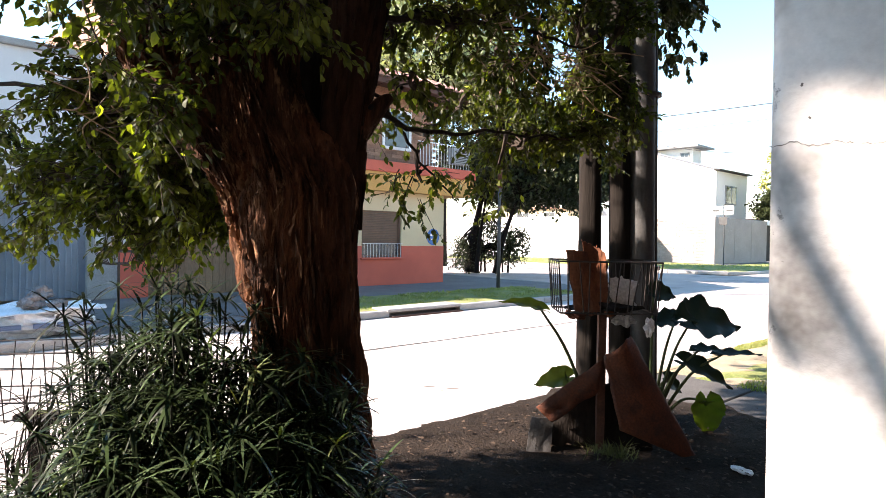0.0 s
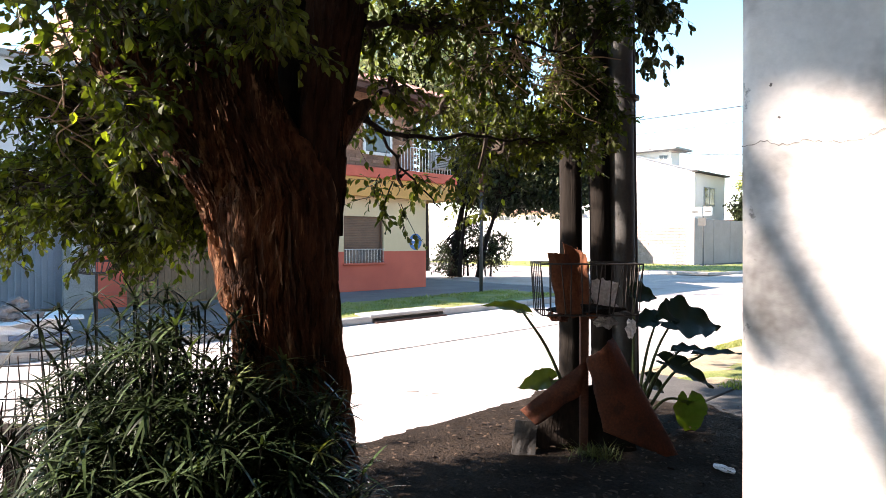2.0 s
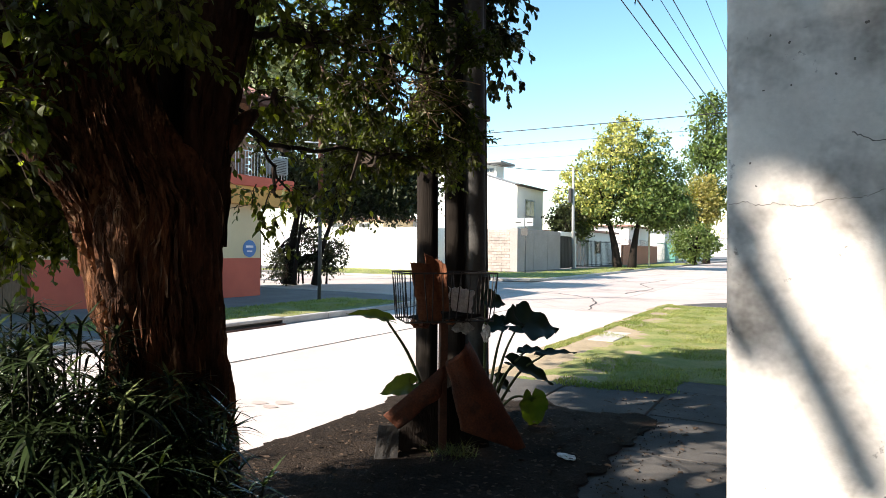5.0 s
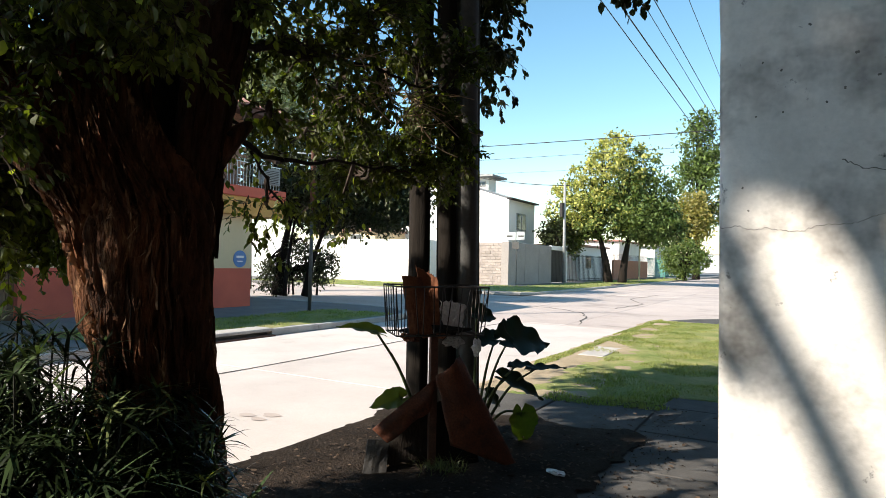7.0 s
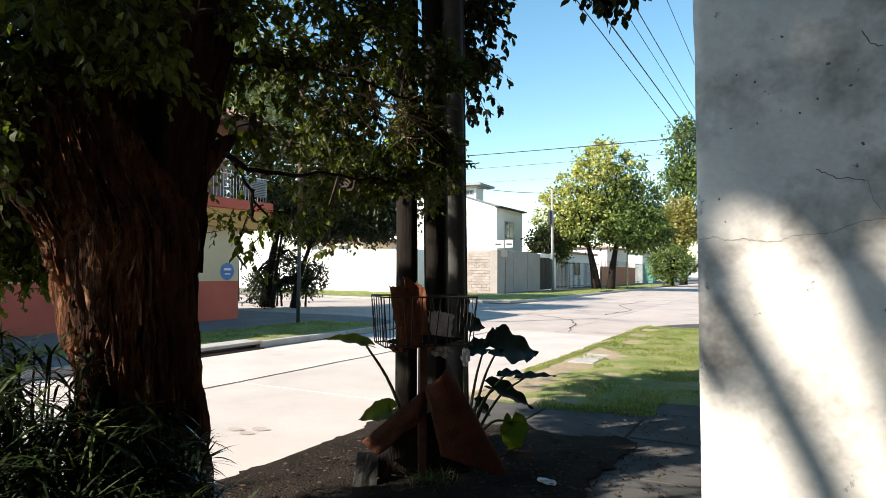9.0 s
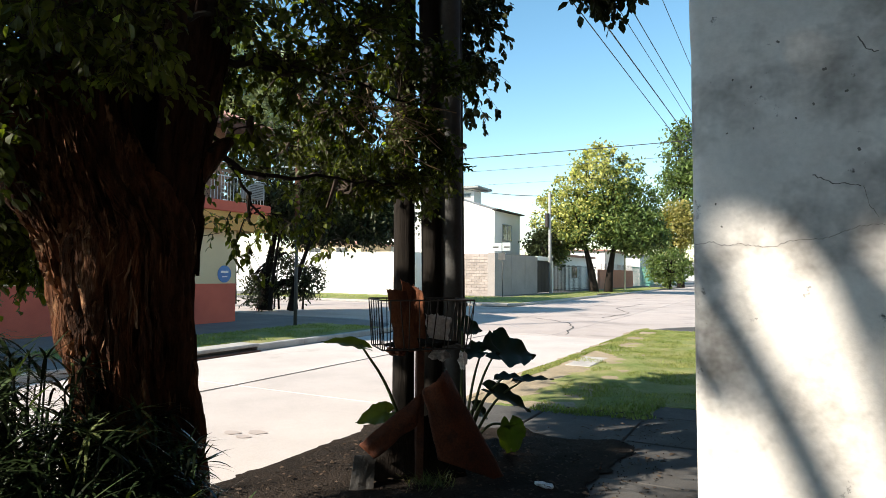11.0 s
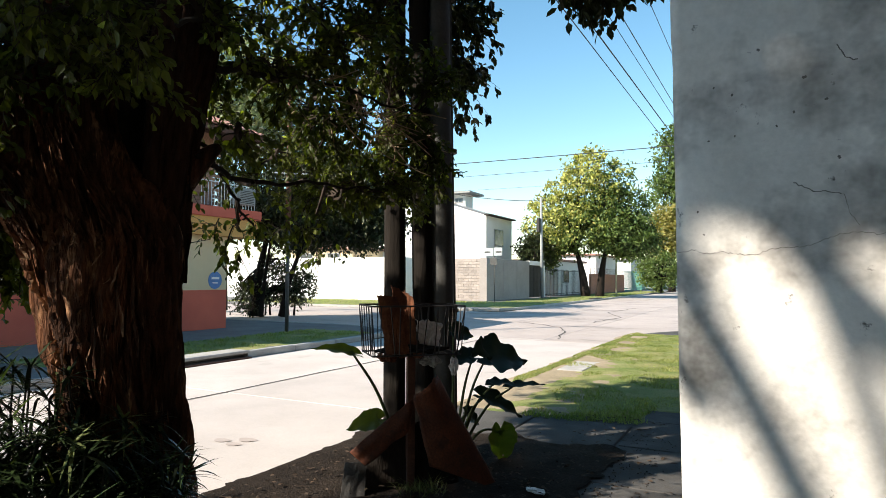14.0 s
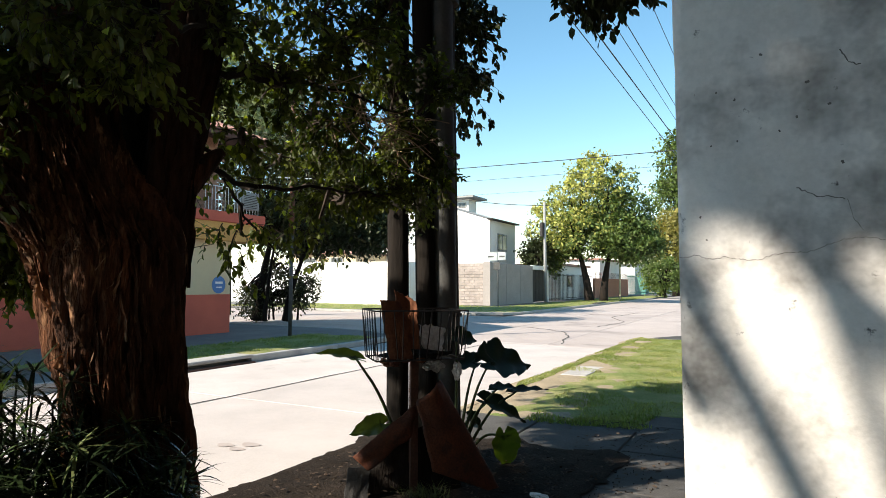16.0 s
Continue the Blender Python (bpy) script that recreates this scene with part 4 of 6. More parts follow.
RIGHT_LIMB = [(0.08, 0.04, 1.2, 0.13), (0.125, 0.05, 1.7, 0.115), (0.155, 0.06, 2.05, 0.10), (0.185, 0.06, 2.3, 0.108), (0.225, 0.05, 2.55, 0.115), (0.27, 0.1, 2.9, 0.12), (0.5, 0.15, 3.6, 0.09), (0.8, 0.3, 4.6, 0.05)]
gnarled("trunk", TRUNK, 180, 0.42, 0.0, 22, M_BARK)
gnarled("limb", LEFT_LIMB, 110, 0.42, 3.0, 20, M_BARK)
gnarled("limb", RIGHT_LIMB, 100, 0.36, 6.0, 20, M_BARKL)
# added rear limb in dark bark paints the shaded gap of the fork
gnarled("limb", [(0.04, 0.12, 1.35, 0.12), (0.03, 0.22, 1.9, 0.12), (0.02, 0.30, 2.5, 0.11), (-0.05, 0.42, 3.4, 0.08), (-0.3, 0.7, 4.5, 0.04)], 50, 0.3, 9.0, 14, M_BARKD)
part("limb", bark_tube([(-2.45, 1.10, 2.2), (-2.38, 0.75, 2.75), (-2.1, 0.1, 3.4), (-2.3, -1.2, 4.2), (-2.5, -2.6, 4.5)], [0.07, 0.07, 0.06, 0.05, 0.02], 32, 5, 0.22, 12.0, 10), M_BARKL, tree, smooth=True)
part("stub", bark_tube([by_tree(u, v, z) for u, v, z in ((0.20, 0.08, 2.0), (0.29, 0.07, 2.08), (0.34, 0.06, 2.13), (0.37, 0.06, 2.15))], [0.08, 0.045, 0.03, 0.016], 20, 5, 0.2, 2.0, 4), M_BARK, tree, "broken branch stub", smooth=True)


def on_stem(rows, z):
    for (u0, v0, z0, r0), (u1, v1, z1, r1) in zip(rows, rows[1:]):
        if z0 <= z <= z1:
            f = (z - z0) / (z1 - z0)
            return by_tree(u0 + (u1 - u0) * f, v0 + (v1 - v0) * f, z), r0 + (r1 - r0) * f
    return by_tree(*rows[-1][:3]), rows[-1][3]


def flakes(name, label, count, rows, zmin, zmax, long_, wide, lift, material, arc):
    """Long loose plates of bark that stand off the stem at one edge."""
    g = Geo()
    for k in range(count):
        z = rng.uniform(zmin, zmax)
        a = rng.gauss(arc[0], arc[1])
        h, w = rng.uniform(*long_), rng.uniform(*wide)
        tw = rng.uniform(-0.25, 0.25)
        up = rng.random() < 0.5
        left_, right_ = [], []
        for q in range(6):
            c, r = on_stem(rows, z + h * q / 5)
            env = (0.35, 0.9, 1.0, 0.95, 0.75, 0.2)[q]
            aa = a + tw * q / 5 + 0.05 * noise.noise((k * 1.7, q * 0.6, 2))
            for side, out in ((-1, left_), (1, right_)):
                b = aa + side * w * env / 2 / r
                o = ACROSS * math.cos(b) + AWAY * math.sin(b)
                e = lift * rng.uniform(0.4, 1.0) * (1.0 if (side > 0) == up else 0.15)
                out.append(c + o * (r * (1.03 + 0.10 * noise.noise((k * 0.37, side, 5))) + e))
        vs = [p for pair in zip(left_, right_) for p in pair]
        g.add(vs, [(2 * q, 2 * q + 1, 2 * q + 3, 2 * q + 2) for q in range(5)])
    return part(name, g, material, tree, label, kind="stuff")


flakes("bark_plate", "long loose plates of red-brown bark", 520, TRUNK, 0.35, 2.3, (0.10, 0.36), (0.006, 0.024), 0.02, M_BARK, (-1.6, 0.95))
flakes("bark_plate", "loose plates of bark on the leaning limb", 200, LEFT_LIMB, 1.5, 2.6, (0.06, 0.2), (0.005, 0.02), 0.025, M_BARK, (-1.7, 1.0))
flakes("bark_plate", "loose plates of bark, dark with the limb's shade put into the colour", 110, RIGHT_LIMB, 1.5, 2.7, (0.08, 0.28), (0.008, 0.024), 0.016, M_BARKL, (-1.2, 0.9))
# peeling flakes kept to the sunward side; their pale tone also paints sun patches
flakes("peeling_bark", "flakes of peeling bark, paler with sunlight put into their colour", 130, TRUNK, 0.85, 1.85, (0.03, 0.12), (0.003, 0.009), 0.022, M_BARKP, (-2.35, 0.35))
flakes("peeling_bark", "peeling flakes on the leaning limb, sunlight put into their colour", 110, LEFT_LIMB, 1.45, 2.5, (0.02, 0.09), (0.003, 0.009), 0.025, M_BARKP, (-2.6, 0.5))


def spray(wood, leaves, root, centre, radii, twigs, per, size, droop=0.3, yellow=None, ychance=0.0, stray=0.25):
    """Twigs that fan out from root into an ellipsoid, with alternating leaves on them."""
    root, centre = Vector(root), Vector(centre)
    hub = root.lerp(centre, 0.55)
    wood.tube(curve_pts([root, root.lerp(hub, 0.5) + ball(0.05), hub], 3), [0.014, 0.013, 0.012, 0.011, 0.01, 0.009, 0.008], 5, False)
    for _ in range(twigs):
        b = ball()
        end = centre + Vector((b.x * radii[0], b.y * radii[1], b.z * radii[2]))
        start = root.lerp(hub, rng.uniform(0.45, 1.0))
        mid = start.lerp(end, 0.5) + ball(0.07) + Vector((0, 0, 0.05))
        line = curve_pts([start, mid, end], 4)
        thick = [0.006, 0.006, 0.005, 0.005, 0.004, 0.003, 0.0028, 0.0024, 0.0016]
        clear = [not in_gap(p) for p in line]
        if all(clear):
            wood.tube(line, thick, 3, False)
        else:
            for i in range(len(line) - 1):
                if clear[i] and clear[i + 1]:
                    wood.tube(line[i:i + 2], thick[i:i + 2], 3, False)
        d = (end - mid).normalized()
        # side shoots with leaves
        for s in range(per):
            f = rng.uniform(0.35, 1.0)
            i = min(len(line) - 2, int(f * (len(line) - 1)))
            p = line[i].lerp(line[i + 1], rng.random())
            sd = (d * 0.5 + ball(0.9) + Vector((0, 0, -droop * 0.4))).normalized()
            ln = rng.uniform(0.05, 0.17)
            tip = p + sd * ln
            if in_gap(p):
                continue
            wood.tube([p, tip], [0.002, 0.0012], 3, False)
            n = rng.randint(4, 7)
            for q in range(n):
                lp = p.lerp(tip, (q + 0.6) / n)
                if in_gap(lp):
                    continue
                la = (sd * 0.6 + ball(0.9) + Vector((0, 0, -droop))).normalized()
                g = yellow if yellow is not None and rng.random() < ychance else leaves
                g.leaf(lp, la, Vector((rng.gauss(0, 0.6), rng.gauss(0, 0.6), 1)), size * rng.uniform(0.6, 1.2), size * rng.uniform(0.45, 0.68))


# gaps in the crown through which the sun falls on the trunk, the sedge and the ground
GAPS = [(by_tree(u, v, z), r, 0.2) for u, v, z, r in ((-0.24, -0.12, 1.46, 0.075), (-0.20, -0.15, 1.30, 0.085), (-0.17, -0.16, 1.14, 0.08), (-0.29, -0.12, 1.62, 0.06), (-0.36, -0.1, 1.80, 0.05), (-0.14, -0.17, 0.98, 0.06), (-0.52, -0.1, 2.05, 0.05), (-0.64, -0.14, 2.28, 0.06), (-0.70, -0.14, 2.48, 0.06), (-0.74, -0.12, 2.7, 0.06), (-0.02, -0.2, 1.2, 0.03))]
GAPS += [(Vector(p), r, 0.2) for p, r in (((-1.85, 0.9, 1.0), 0.07), ((-2.0, 0.85, 1.2), 0.08), ((-1.62, 1.05, 0.7), 0.06), ((-0.62, 4.75, 0.0), 0.13), ((-0.78, 4.4, 0.0), 0.08), ((-0.5, 5.2, 0.0), 0.12), ((-0.75, 5.7, 0.0), 0.08), ((-0.35, 4.5, 0.0), 0.08), ((-2.9, 3.35, 0.05), 0.10), ((-2.72, 3.6, 0.05), 0.09), ((-3.1, 3.0, 0.05), 0.08))]
# wider ones that light the leaves over the road side
GAPS += [(Vector(p), r, 0.45) for p, r in (((-2.25, 2.3, 2.45), 0.24), ((-2.3, 2.75, 2.6), 0.28), ((-2.2, 3.1, 2.3), 0.26), ((-2.1, 3.45, 2.6), 0.26), ((-2.4, 2.5, 1.9), 0.2), ((-2.0, 2.4, 2.85), 0.2), ((-2.3, 3.1, 2.8), 0.22), ((-1.95, 3.6, 2.3), 0.18))]
# and those that light the poles
GAPS += [(Vector(p), r, 0.3) for p, r in (((-2.76, 4.42, 1.75), 0.11), ((-2.76, 4.42, 2.05), 0.09), ((-2.43, 4.68, 1.7), 0.13), ((-2.43, 4.68, 2.15), 0.12), ((-2.44, 4.68, 2.7), 0.13), ((-2.45, 4.68, 3.2), 0.12), ((-2.34, 3.86, 1.53), 0.03))]


def in_gap(p):
    for g, r, clear in GAPS:
        v = p - g
        k = v.dot(SUN)
        if k > clear and (v - SUN * k).length < r + (0.075 if k > 1.6 else 0.02):
            return True
    return False


wood, green, gold = Geo(), Geo(), Geo()
BOUGH1 = curve_pts([(-1.97, 1.64, 2.08), (-2.06, 2.05, 2.05), (-2.13, 2.71, 2.14), (-2.13, 3.3, 2.16)], 6)
BOUGH2 = curve_pts([(-1.99, 1.70, 2.50), (-2.07, 2.20, 2.62), (-2.10, 2.91, 2.73), (-2.07, 3.52, 2.72)], 6)
BOUGH3 = curve_pts([(-2.36, 1.15, 1.91), (-2.82, 0.96, 2.12), (-3.75, 0.56, 2.31), (-4.4, 0.3, 2.4)], 6)
BOUGH4 = curve_pts([(-2.54, 1.10, 1.75), (-3.23, 0.95, 1.81), (-4.22, 0.62, 1.81)], 6)
BOUGH5 = curve_pts([(-2.06, 1.70, 2.2), (-2.2, 2.05, 2.0), (-2.4, 2.45, 1.85), (-2.5, 2.7, 1.75)], 6)
for line, r in ((BOUGH1, 0.014), (BOUGH2, 0.018), (BOUGH3, 0.02), (BOUGH4, 0.014), (BOUGH5, 0.010)):
    part("branch", Geo().tube([p + ball(0.02) for p in line], [r * (1 - 0.7 * i / len(line)) for i in range(len(line))], 8), M_BARKD, tree, smooth=True)
LEAF = 0.047
SPRAYS = (
    ((-2.82, 0.96, 2.12), (-3.30, 0.72, 2.10), (0.40, 0.35, 0.14), 13, 6),
    ((-3.23, 0.95, 1.81), (-3.75, 0.84, 1.85), (0.55, 0.40, 0.22), 30, 7),
    ((-3.75, 0.85, 1.80), (-3.95, 0.75, 1.48), (0.35, 0.30, 0.16), 12, 6),
    ((-3.00, 1.05, 1.80), (-3.50, 1.33, 1.66), (0.40, 0.40, 0.20), 26, 7),
    ((-2.60, 0.95, 2.20), (-2.30, 0.80, 2.34), (0.30, 0.30, 0.15), 12, 5),
    ((-2.20, 1.25, 2.40), (-1.82, 1.14, 2.28), (0.24, 0.24, 0.13), 13, 6),
    ((-1.80, 1.20, 2.60), (-1.60, 1.00, 2.34), (0.25, 0.25, 0.12), 8, 5),
    ((-2.04, 1.95, 2.60), (-2.23, 2.25, 2.66), (0.30, 0.35, 0.18), 10, 4),
    ((-2.06, 2.05, 2.05), (-2.34, 2.10, 2.10), (0.22, 0.30, 0.16), 9, 5),
    ((-2.40, 2.30, 1.90), (-2.50, 2.42, 1.80), (0.30, 0.34, 0.24), 22, 6),
    ((-2.13, 2.71, 2.14), (-2.45, 2.95, 1.85), (0.28, 0.30, 0.24), 20, 6),
    ((-2.10, 2.91, 2.73), (-2.26, 3.00, 2.48), (0.35, 0.35, 0.25), 26, 6),
    ((-2.07, 3.40, 2.72), (-2.09, 3.45, 2.55), (0.30, 0.32, 0.24), 26, 7),
    ((-2.12, 3.20, 2.16), (-2.10, 3.55, 2.22), (0.25, 0.28, 0.20), 22, 7),
    ((-2.08, 2.50, 2.66), (-2.19, 2.55, 2.86), (0.45, 0.50, 0.18), 26, 6),
    ((-2.95, 0.85, 2.10), (-3.30, 1.08, 2.05), (0.32, 0.32, 0.20), 22, 7),
    ((-2.13, 3.05, 2.15), (-2.26, 3.15, 2.12), (0.22, 0.25, 0.16), 12, 6),
    ((-3.75, 0.56, 2.31), (-4.30, 0.50, 1.90), (0.45, 0.40, 0.22), 16, 7),
    ((-1.95, 1.90, 3.30), (-2.00, 2.20, 3.00), (0.40, 0.45, 0.20), 18, 6),
    ((-2.95, 0.60, 3.40), (-2.75, 0.75, 2.75), (0.30, 0.30, 0.2), 7, 5),
    ((-2.20, 2.60, 3.20), (-2.35, 3.10, 2.95), (0.40, 0.50, 0.20), 22, 7),
)
SPRAYS += tuple((tuple(by_tree(u + 0.2, v, z + 0.05)), tuple(by_tree(u, v, z)), (0.26, 0.26, 0.2), n, 7) for u, v, z, n in (
    (-0.75, 0.25, 2.3, 22), (-0.8, 0.35, 1.95, 24), (-0.95, 0.1, 2.6, 8), (-0.62, 0.35, 1.62, 20), (-1.1, 0.3, 2.25, 24), (-1.05, 0.35, 1.75, 22), (-0.55, 0.3, 2.05, 18), (-0.45, -0.25, 2.42, 12), (-0.9, 0.45, 1.5, 18), (-0.35, -0.3, 2.3, 10)))
SPRAYS += tuple(((x + 0.3, y_ - 0.2, z + 0.1), (x, y_, z), (0.32, 0.32, 0.25), 15, 7) for x, y_, z in (
    (-2.75, 2.9, 2.3), (-2.8, 3.3, 2.7), (-2.7, 2.6, 2.75), (-2.9, 3.4, 2.2), (-2.6, 3.6, 2.95), (-2.75, 2.4, 2.25), (-2.85, 3.8, 2.5), (-2.5, 2.1, 2.5), (-2.45, 2.0, 2.85), (-2.3, 2.75, 3.1), (-2.05, 3.0, 3.15), (-2.2, 3.2, 3.1)))
SPRAYS += (
    ((-2.0, 1.9, 2.3), (-2.16, 2.06, 2.2), (0.22, 0.22, 0.2), 8, 6),
    ((-3.2, 0.95, 1.85), (-3.55, 1.05, 1.95), (0.45, 0.40, 0.22), 30, 7), ((-3.6, 0.9, 1.85), (-4.05, 0.95, 1.75), (0.40, 0.35, 0.25), 26, 7),
    ((-3.1, 1.1, 1.8), (-3.15, 1.30, 1.85), (0.30, 0.30, 0.2), 20, 7),
    ((-2.0, 0.9, 2.5), (-1.76, 0.93, 2.40), (0.30, 0.30, 0.16), 18, 7), ((-2.1, 0.6, 2.5), (-1.95, 0.45, 2.2), (0.30, 0.30, 0.20), 8, 6),
    ((-1.95, 1.5, 2.6), (-1.68, 1.55, 2.62), (0.28, 0.28, 0.14), 14, 6), ((-2.3, 0.85, 2.1), (-2.15, 0.80, 1.95), (0.25, 0.25, 0.18), 12, 6),
    ((-2.1, 2.2, 2.6), (-2.05, 2.2, 2.62), (0.3, 0.3, 0.25), 16, 6), ((-2.1, 2.7, 2.6), (-2.2, 2.7, 2.42), (0.3, 0.3, 0.25), 18, 6),
    ((-2.1, 2.7, 2.9), (-1.9, 2.6, 2.9), (0.35, 0.4, 0.2), 18, 6), ((-2.15, 2.9, 2.15), (-2.45, 3.1, 2.05), (0.3, 0.3, 0.22), 18, 6),
    ((-2.05, 3.3, 2.7), (-2.00, 3.42, 2.5), (0.2, 0.2, 0.25), 16, 7), ((-2.0, 3.5, 2.7), (-1.88, 3.62, 2.3), (0.13, 0.13, 0.28), 14, 7),
    ((-2.0, 3.5, 2.75), (-1.9, 3.6, 2.95), (0.22, 0.22, 0.22), 16, 7), ((-2.08, 3.3, 2.75), (-2.1, 3.37, 2.95), (0.25, 0.25, 0.22), 16, 7), ((-2.1, 3.0, 2.75), (-2.31, 3.14, 2.8), (0.25, 0.28, 0.2), 18, 7),
    ((-2.3, 2.2, 2.0), (-2.3, 2.2, 1.75), (0.22, 0.25, 0.2), 14, 6),
    ((-2.5, 0.9, 2.1), (-2.48, 0.92, 1.98), (0.26, 0.26, 0.18), 20, 7), ((-2.6, 0.95, 1.9), (-2.58, 1.02, 1.72), (0.24, 0.24, 0.16), 18, 7), ((-2.8, 1.1, 1.85), (-2.95, 1.2, 1.68), (0.3, 0.3, 0.2), 22, 7),
    ((-3.1, 1.1, 1.8), (-3.3, 1.35, 1.5), (0.35, 0.35, 0.16), 20, 7),
    ((-2.7, 1.0, 1.95), (-3.06, 1.41, 1.63), (0.28, 0.28, 0.17), 22, 7), ((-2.6, 1.0, 2.0), (-2.86, 1.39, 1.81), (0.24, 0.24, 0.16), 18, 7),
    ((-2.1, 2.9, 2.7), (-2.3, 3.2, 2.35), (0.3, 0.3, 0.25), 20, 7), ((-2.2, 2.6, 2.15), (-2.4, 2.7, 2.1), (0.3, 0.3, 0.2), 18, 7),
)
for root, centre, rad, tw, per in SPRAYS:
    spray(wood, green, root, centre, rad, tw, per, LEAF, 0.35, gold, 0.03)
# unseen upper crown over the bed, sprays added along sun rays for shade
UPPER = (((-3.4, 0.1, 4.2), (-4.2, -0.6, 4.4)), ((-2.2, 2.4, 4.4), (-2.4, 3.0, 4.2)), ((-3.3, 1.3, 4.5), (-4.2, 1.6, 4.0)),
         ((-2.7, 1.2, 3.6), (-2.8, 1.8, 3.9)), ((-3.2, 0.4, 3.6), (-5.3, 0.6, 4.6)), ((-3.3, 1.3, 4.2), (-4.9, 0.2, 4.3)), ((-2.3, -0.6, 4.0), (-2.9, -0.5, 4.4)),
         ((-2.0, 0.3, 3.5), (-2.6, 0.4, 4.0)), ((-3.2, 0.5, 3.6), (-4.3, 0.9, 4.6)), ((-3.6, 0.0, 4.4), (-5.4, -0.6, 3.8)), ((-2.4, -2.0, 4.4), (-3.3, -1.7, 4.7)),
         ((-3.3, 1.3, 4.6), (-5.5, 2.6, 4.4)), ((-2.2, 2.5, 4.6), (-4.7, 3.5, 4.4)), ((-2.2, 2.5, 4.6), (-3.5, 3.6, 4.8)), ((-2.7, 1.2, 3.6), (-2.6, 0.6, 4.9)), ((-2.2, 2.2, 4.4), (-1.6, 2.2, 4.6)), ((-2.0, 0.3, 3.6), (-1.5, 1.0, 4.4)), ((-3.4, 0.1, 4.2), (-3.6, 1.4, 5.0)),
         ((-2.3, -0.9, 4.1), (-3.0, -0.9, 3.8)), ((-2.0, 0.2, 3.4), (-2.7, -0.4, 3.4)), ((-3.6, 0.0, 4.5), (-4.8, -2.4, 3.9)), ((-2.4, -1.6, 4.3), (-3.1, -2.4, 3.4)), ((-3.4, 0.2, 4.0), (-4.8, -0.3, 4.1)), ((-3.4, 0.2, 4.2), (-5.7, 0.1, 4.4)))
UPPER += (((-3.3, 1.3, 4.6), (-5.9, 3.4, 4.9)), ((-2.2, 2.5, 4.6), (-5.0, 3.6, 4.9)), ((-3.3, 1.3, 4.6), (-6.4, 3.3, 4.6)))
UPPER += (((-3.4, 0.2, 4.2), (-5.2, -1.6, 4.5)), ((-3.6, 0.0, 4.5), (-6.0, -2.0, 4.9)), ((-3.4, 0.2, 4.2), (-5.7, -0.9, 4.3)), ((-3.6, 0.0, 4.5), (-4.4, -1.6, 4.6)), ((-3.6, 0.0, 4.5), (-6.3, -2.6, 4.6)), ((-3.6, 0.0, 4.5), (-6.9, -3.0, 4.9)), ((-3.6, 0.0, 4.5), (-5.8, -2.7, 4.4)))
for root, centre in UPPER:
    spray(wood, green, root, centre, (0.95, 0.95, 0.45), 64 if centre[1] > 2.5 and centre[0] < -4.4 else 36 if centre[1] < 0.7 or centre[0] < -4.5 else 20, 8, LEAF * 1.9, 0.3)
# added crown roof out of view above the bed and the pavement, to shade them
for k in range(30):
    gx, gy = -5.0 + 1.25 * (k % 6), -0.6 + 1.35 * (k // 6)
    c = Vector((gx + rng.uniform(-0.4, 0.4), gy + rng.uniform(-0.4, 0.4), rng.uniform(5.1, 6.0)))
    spray(wood, green, Vector((-2.4, 1.5, 4.9)).lerp(c, 0.55), c, (1.1, 1.1, 0.4), 26, 8, LEAF * 2.7, 0.3)
# denser unseen sprays, placed to shade the turf
for cx, cy in ((-5.3, 0.6), (-6.0, 0.6), (-6.5, 1.0), (-5.5, 1.3), (-6.2, 1.5), (-5.1, 2.0), (-5.8, 2.1), (-6.4, 2.2), (-4.6, 1.3), (-4.6, 2.2), (-6.0, 3.0), (-5.3, 3.1), (-5.9, 3.8), (-5.3, 3.9)):
    c = Vector((cx, cy, rng.uniform(4.85, 5.2)))
    spray(wood, green, Vector((-2.4, 1.5, 4.9)).lerp(c, 0.6), c, (0.75, 0.75, 0.35), 44, 9, LEAF * 2.7, 0.3)
# unseen drooping bough towards the pavement, shaped so its twigs shade the pillar
PB = Vector((-2.16, -2.365, 2.4))
wood.tube(curve_pts([(-2.3, -1.2, 4.2), (-2.3, -1.9, 4.35), (-2.12, PB.y, 4.25)], 5), 0.02, 6)
for line, r in (([(-0.04, 1.86), (0.03, 1.68), (0.07, 1.59), (0.115, 1.51), (0.157, 1.42), (0.185, 1.34)], 0.021), ([(0.12, 1.86), (0.19, 1.63), (0.27, 1.52), (0.33, 1.43)], 0.024),
                ([(-0.04, 1.80), (0.03, 1.58), (0.07, 1.49), (0.10, 1.44)], 0.018), ([(0.03, 1.68), (0.09, 1.60), (0.12, 1.55)], 0.012), ([(0.19, 1.63), (0.24, 1.49), (0.26, 1.36), (0.27, 1.28)], 0.014)):
    wood.tube(curve_pts([Vector((u, 0.03 * math.sin(9 * w), w)) + PB for u, w in line], 6), r, 6)
# loose leaves set by the shadow edge wanted on the pillar
for k in range(1700):
    u = rng.uniform(-0.12, 0.62)
    low = 1.655 if u < 0.072 else 1.69 if u < 0.16 else 1.66 if u < 0.2 else 1.645
    w = low + abs(rng.gauss(0, 0.22)) + rng.uniform(-0.015, 0.02)
    p = Vector((u, 0, w)) + PB + Vector((-0.9, -1.2, 1.0)) * rng.uniform(-0.12, 0.25)
    p.y += 0.0
    green.leaf(p, ball() + Vector((0, 0, -0.3)), Vector((rng.gauss(0, 0.6), rng.gauss(0, 0.6), 1)), rng.uniform(0.05, 0.075), rng.uniform(0.025, 0.04))
part("twig_mass", wood, M_TWIG, tree, kind="stuff")
part("crown", green, M_LEAF, tree, kind="stuff")
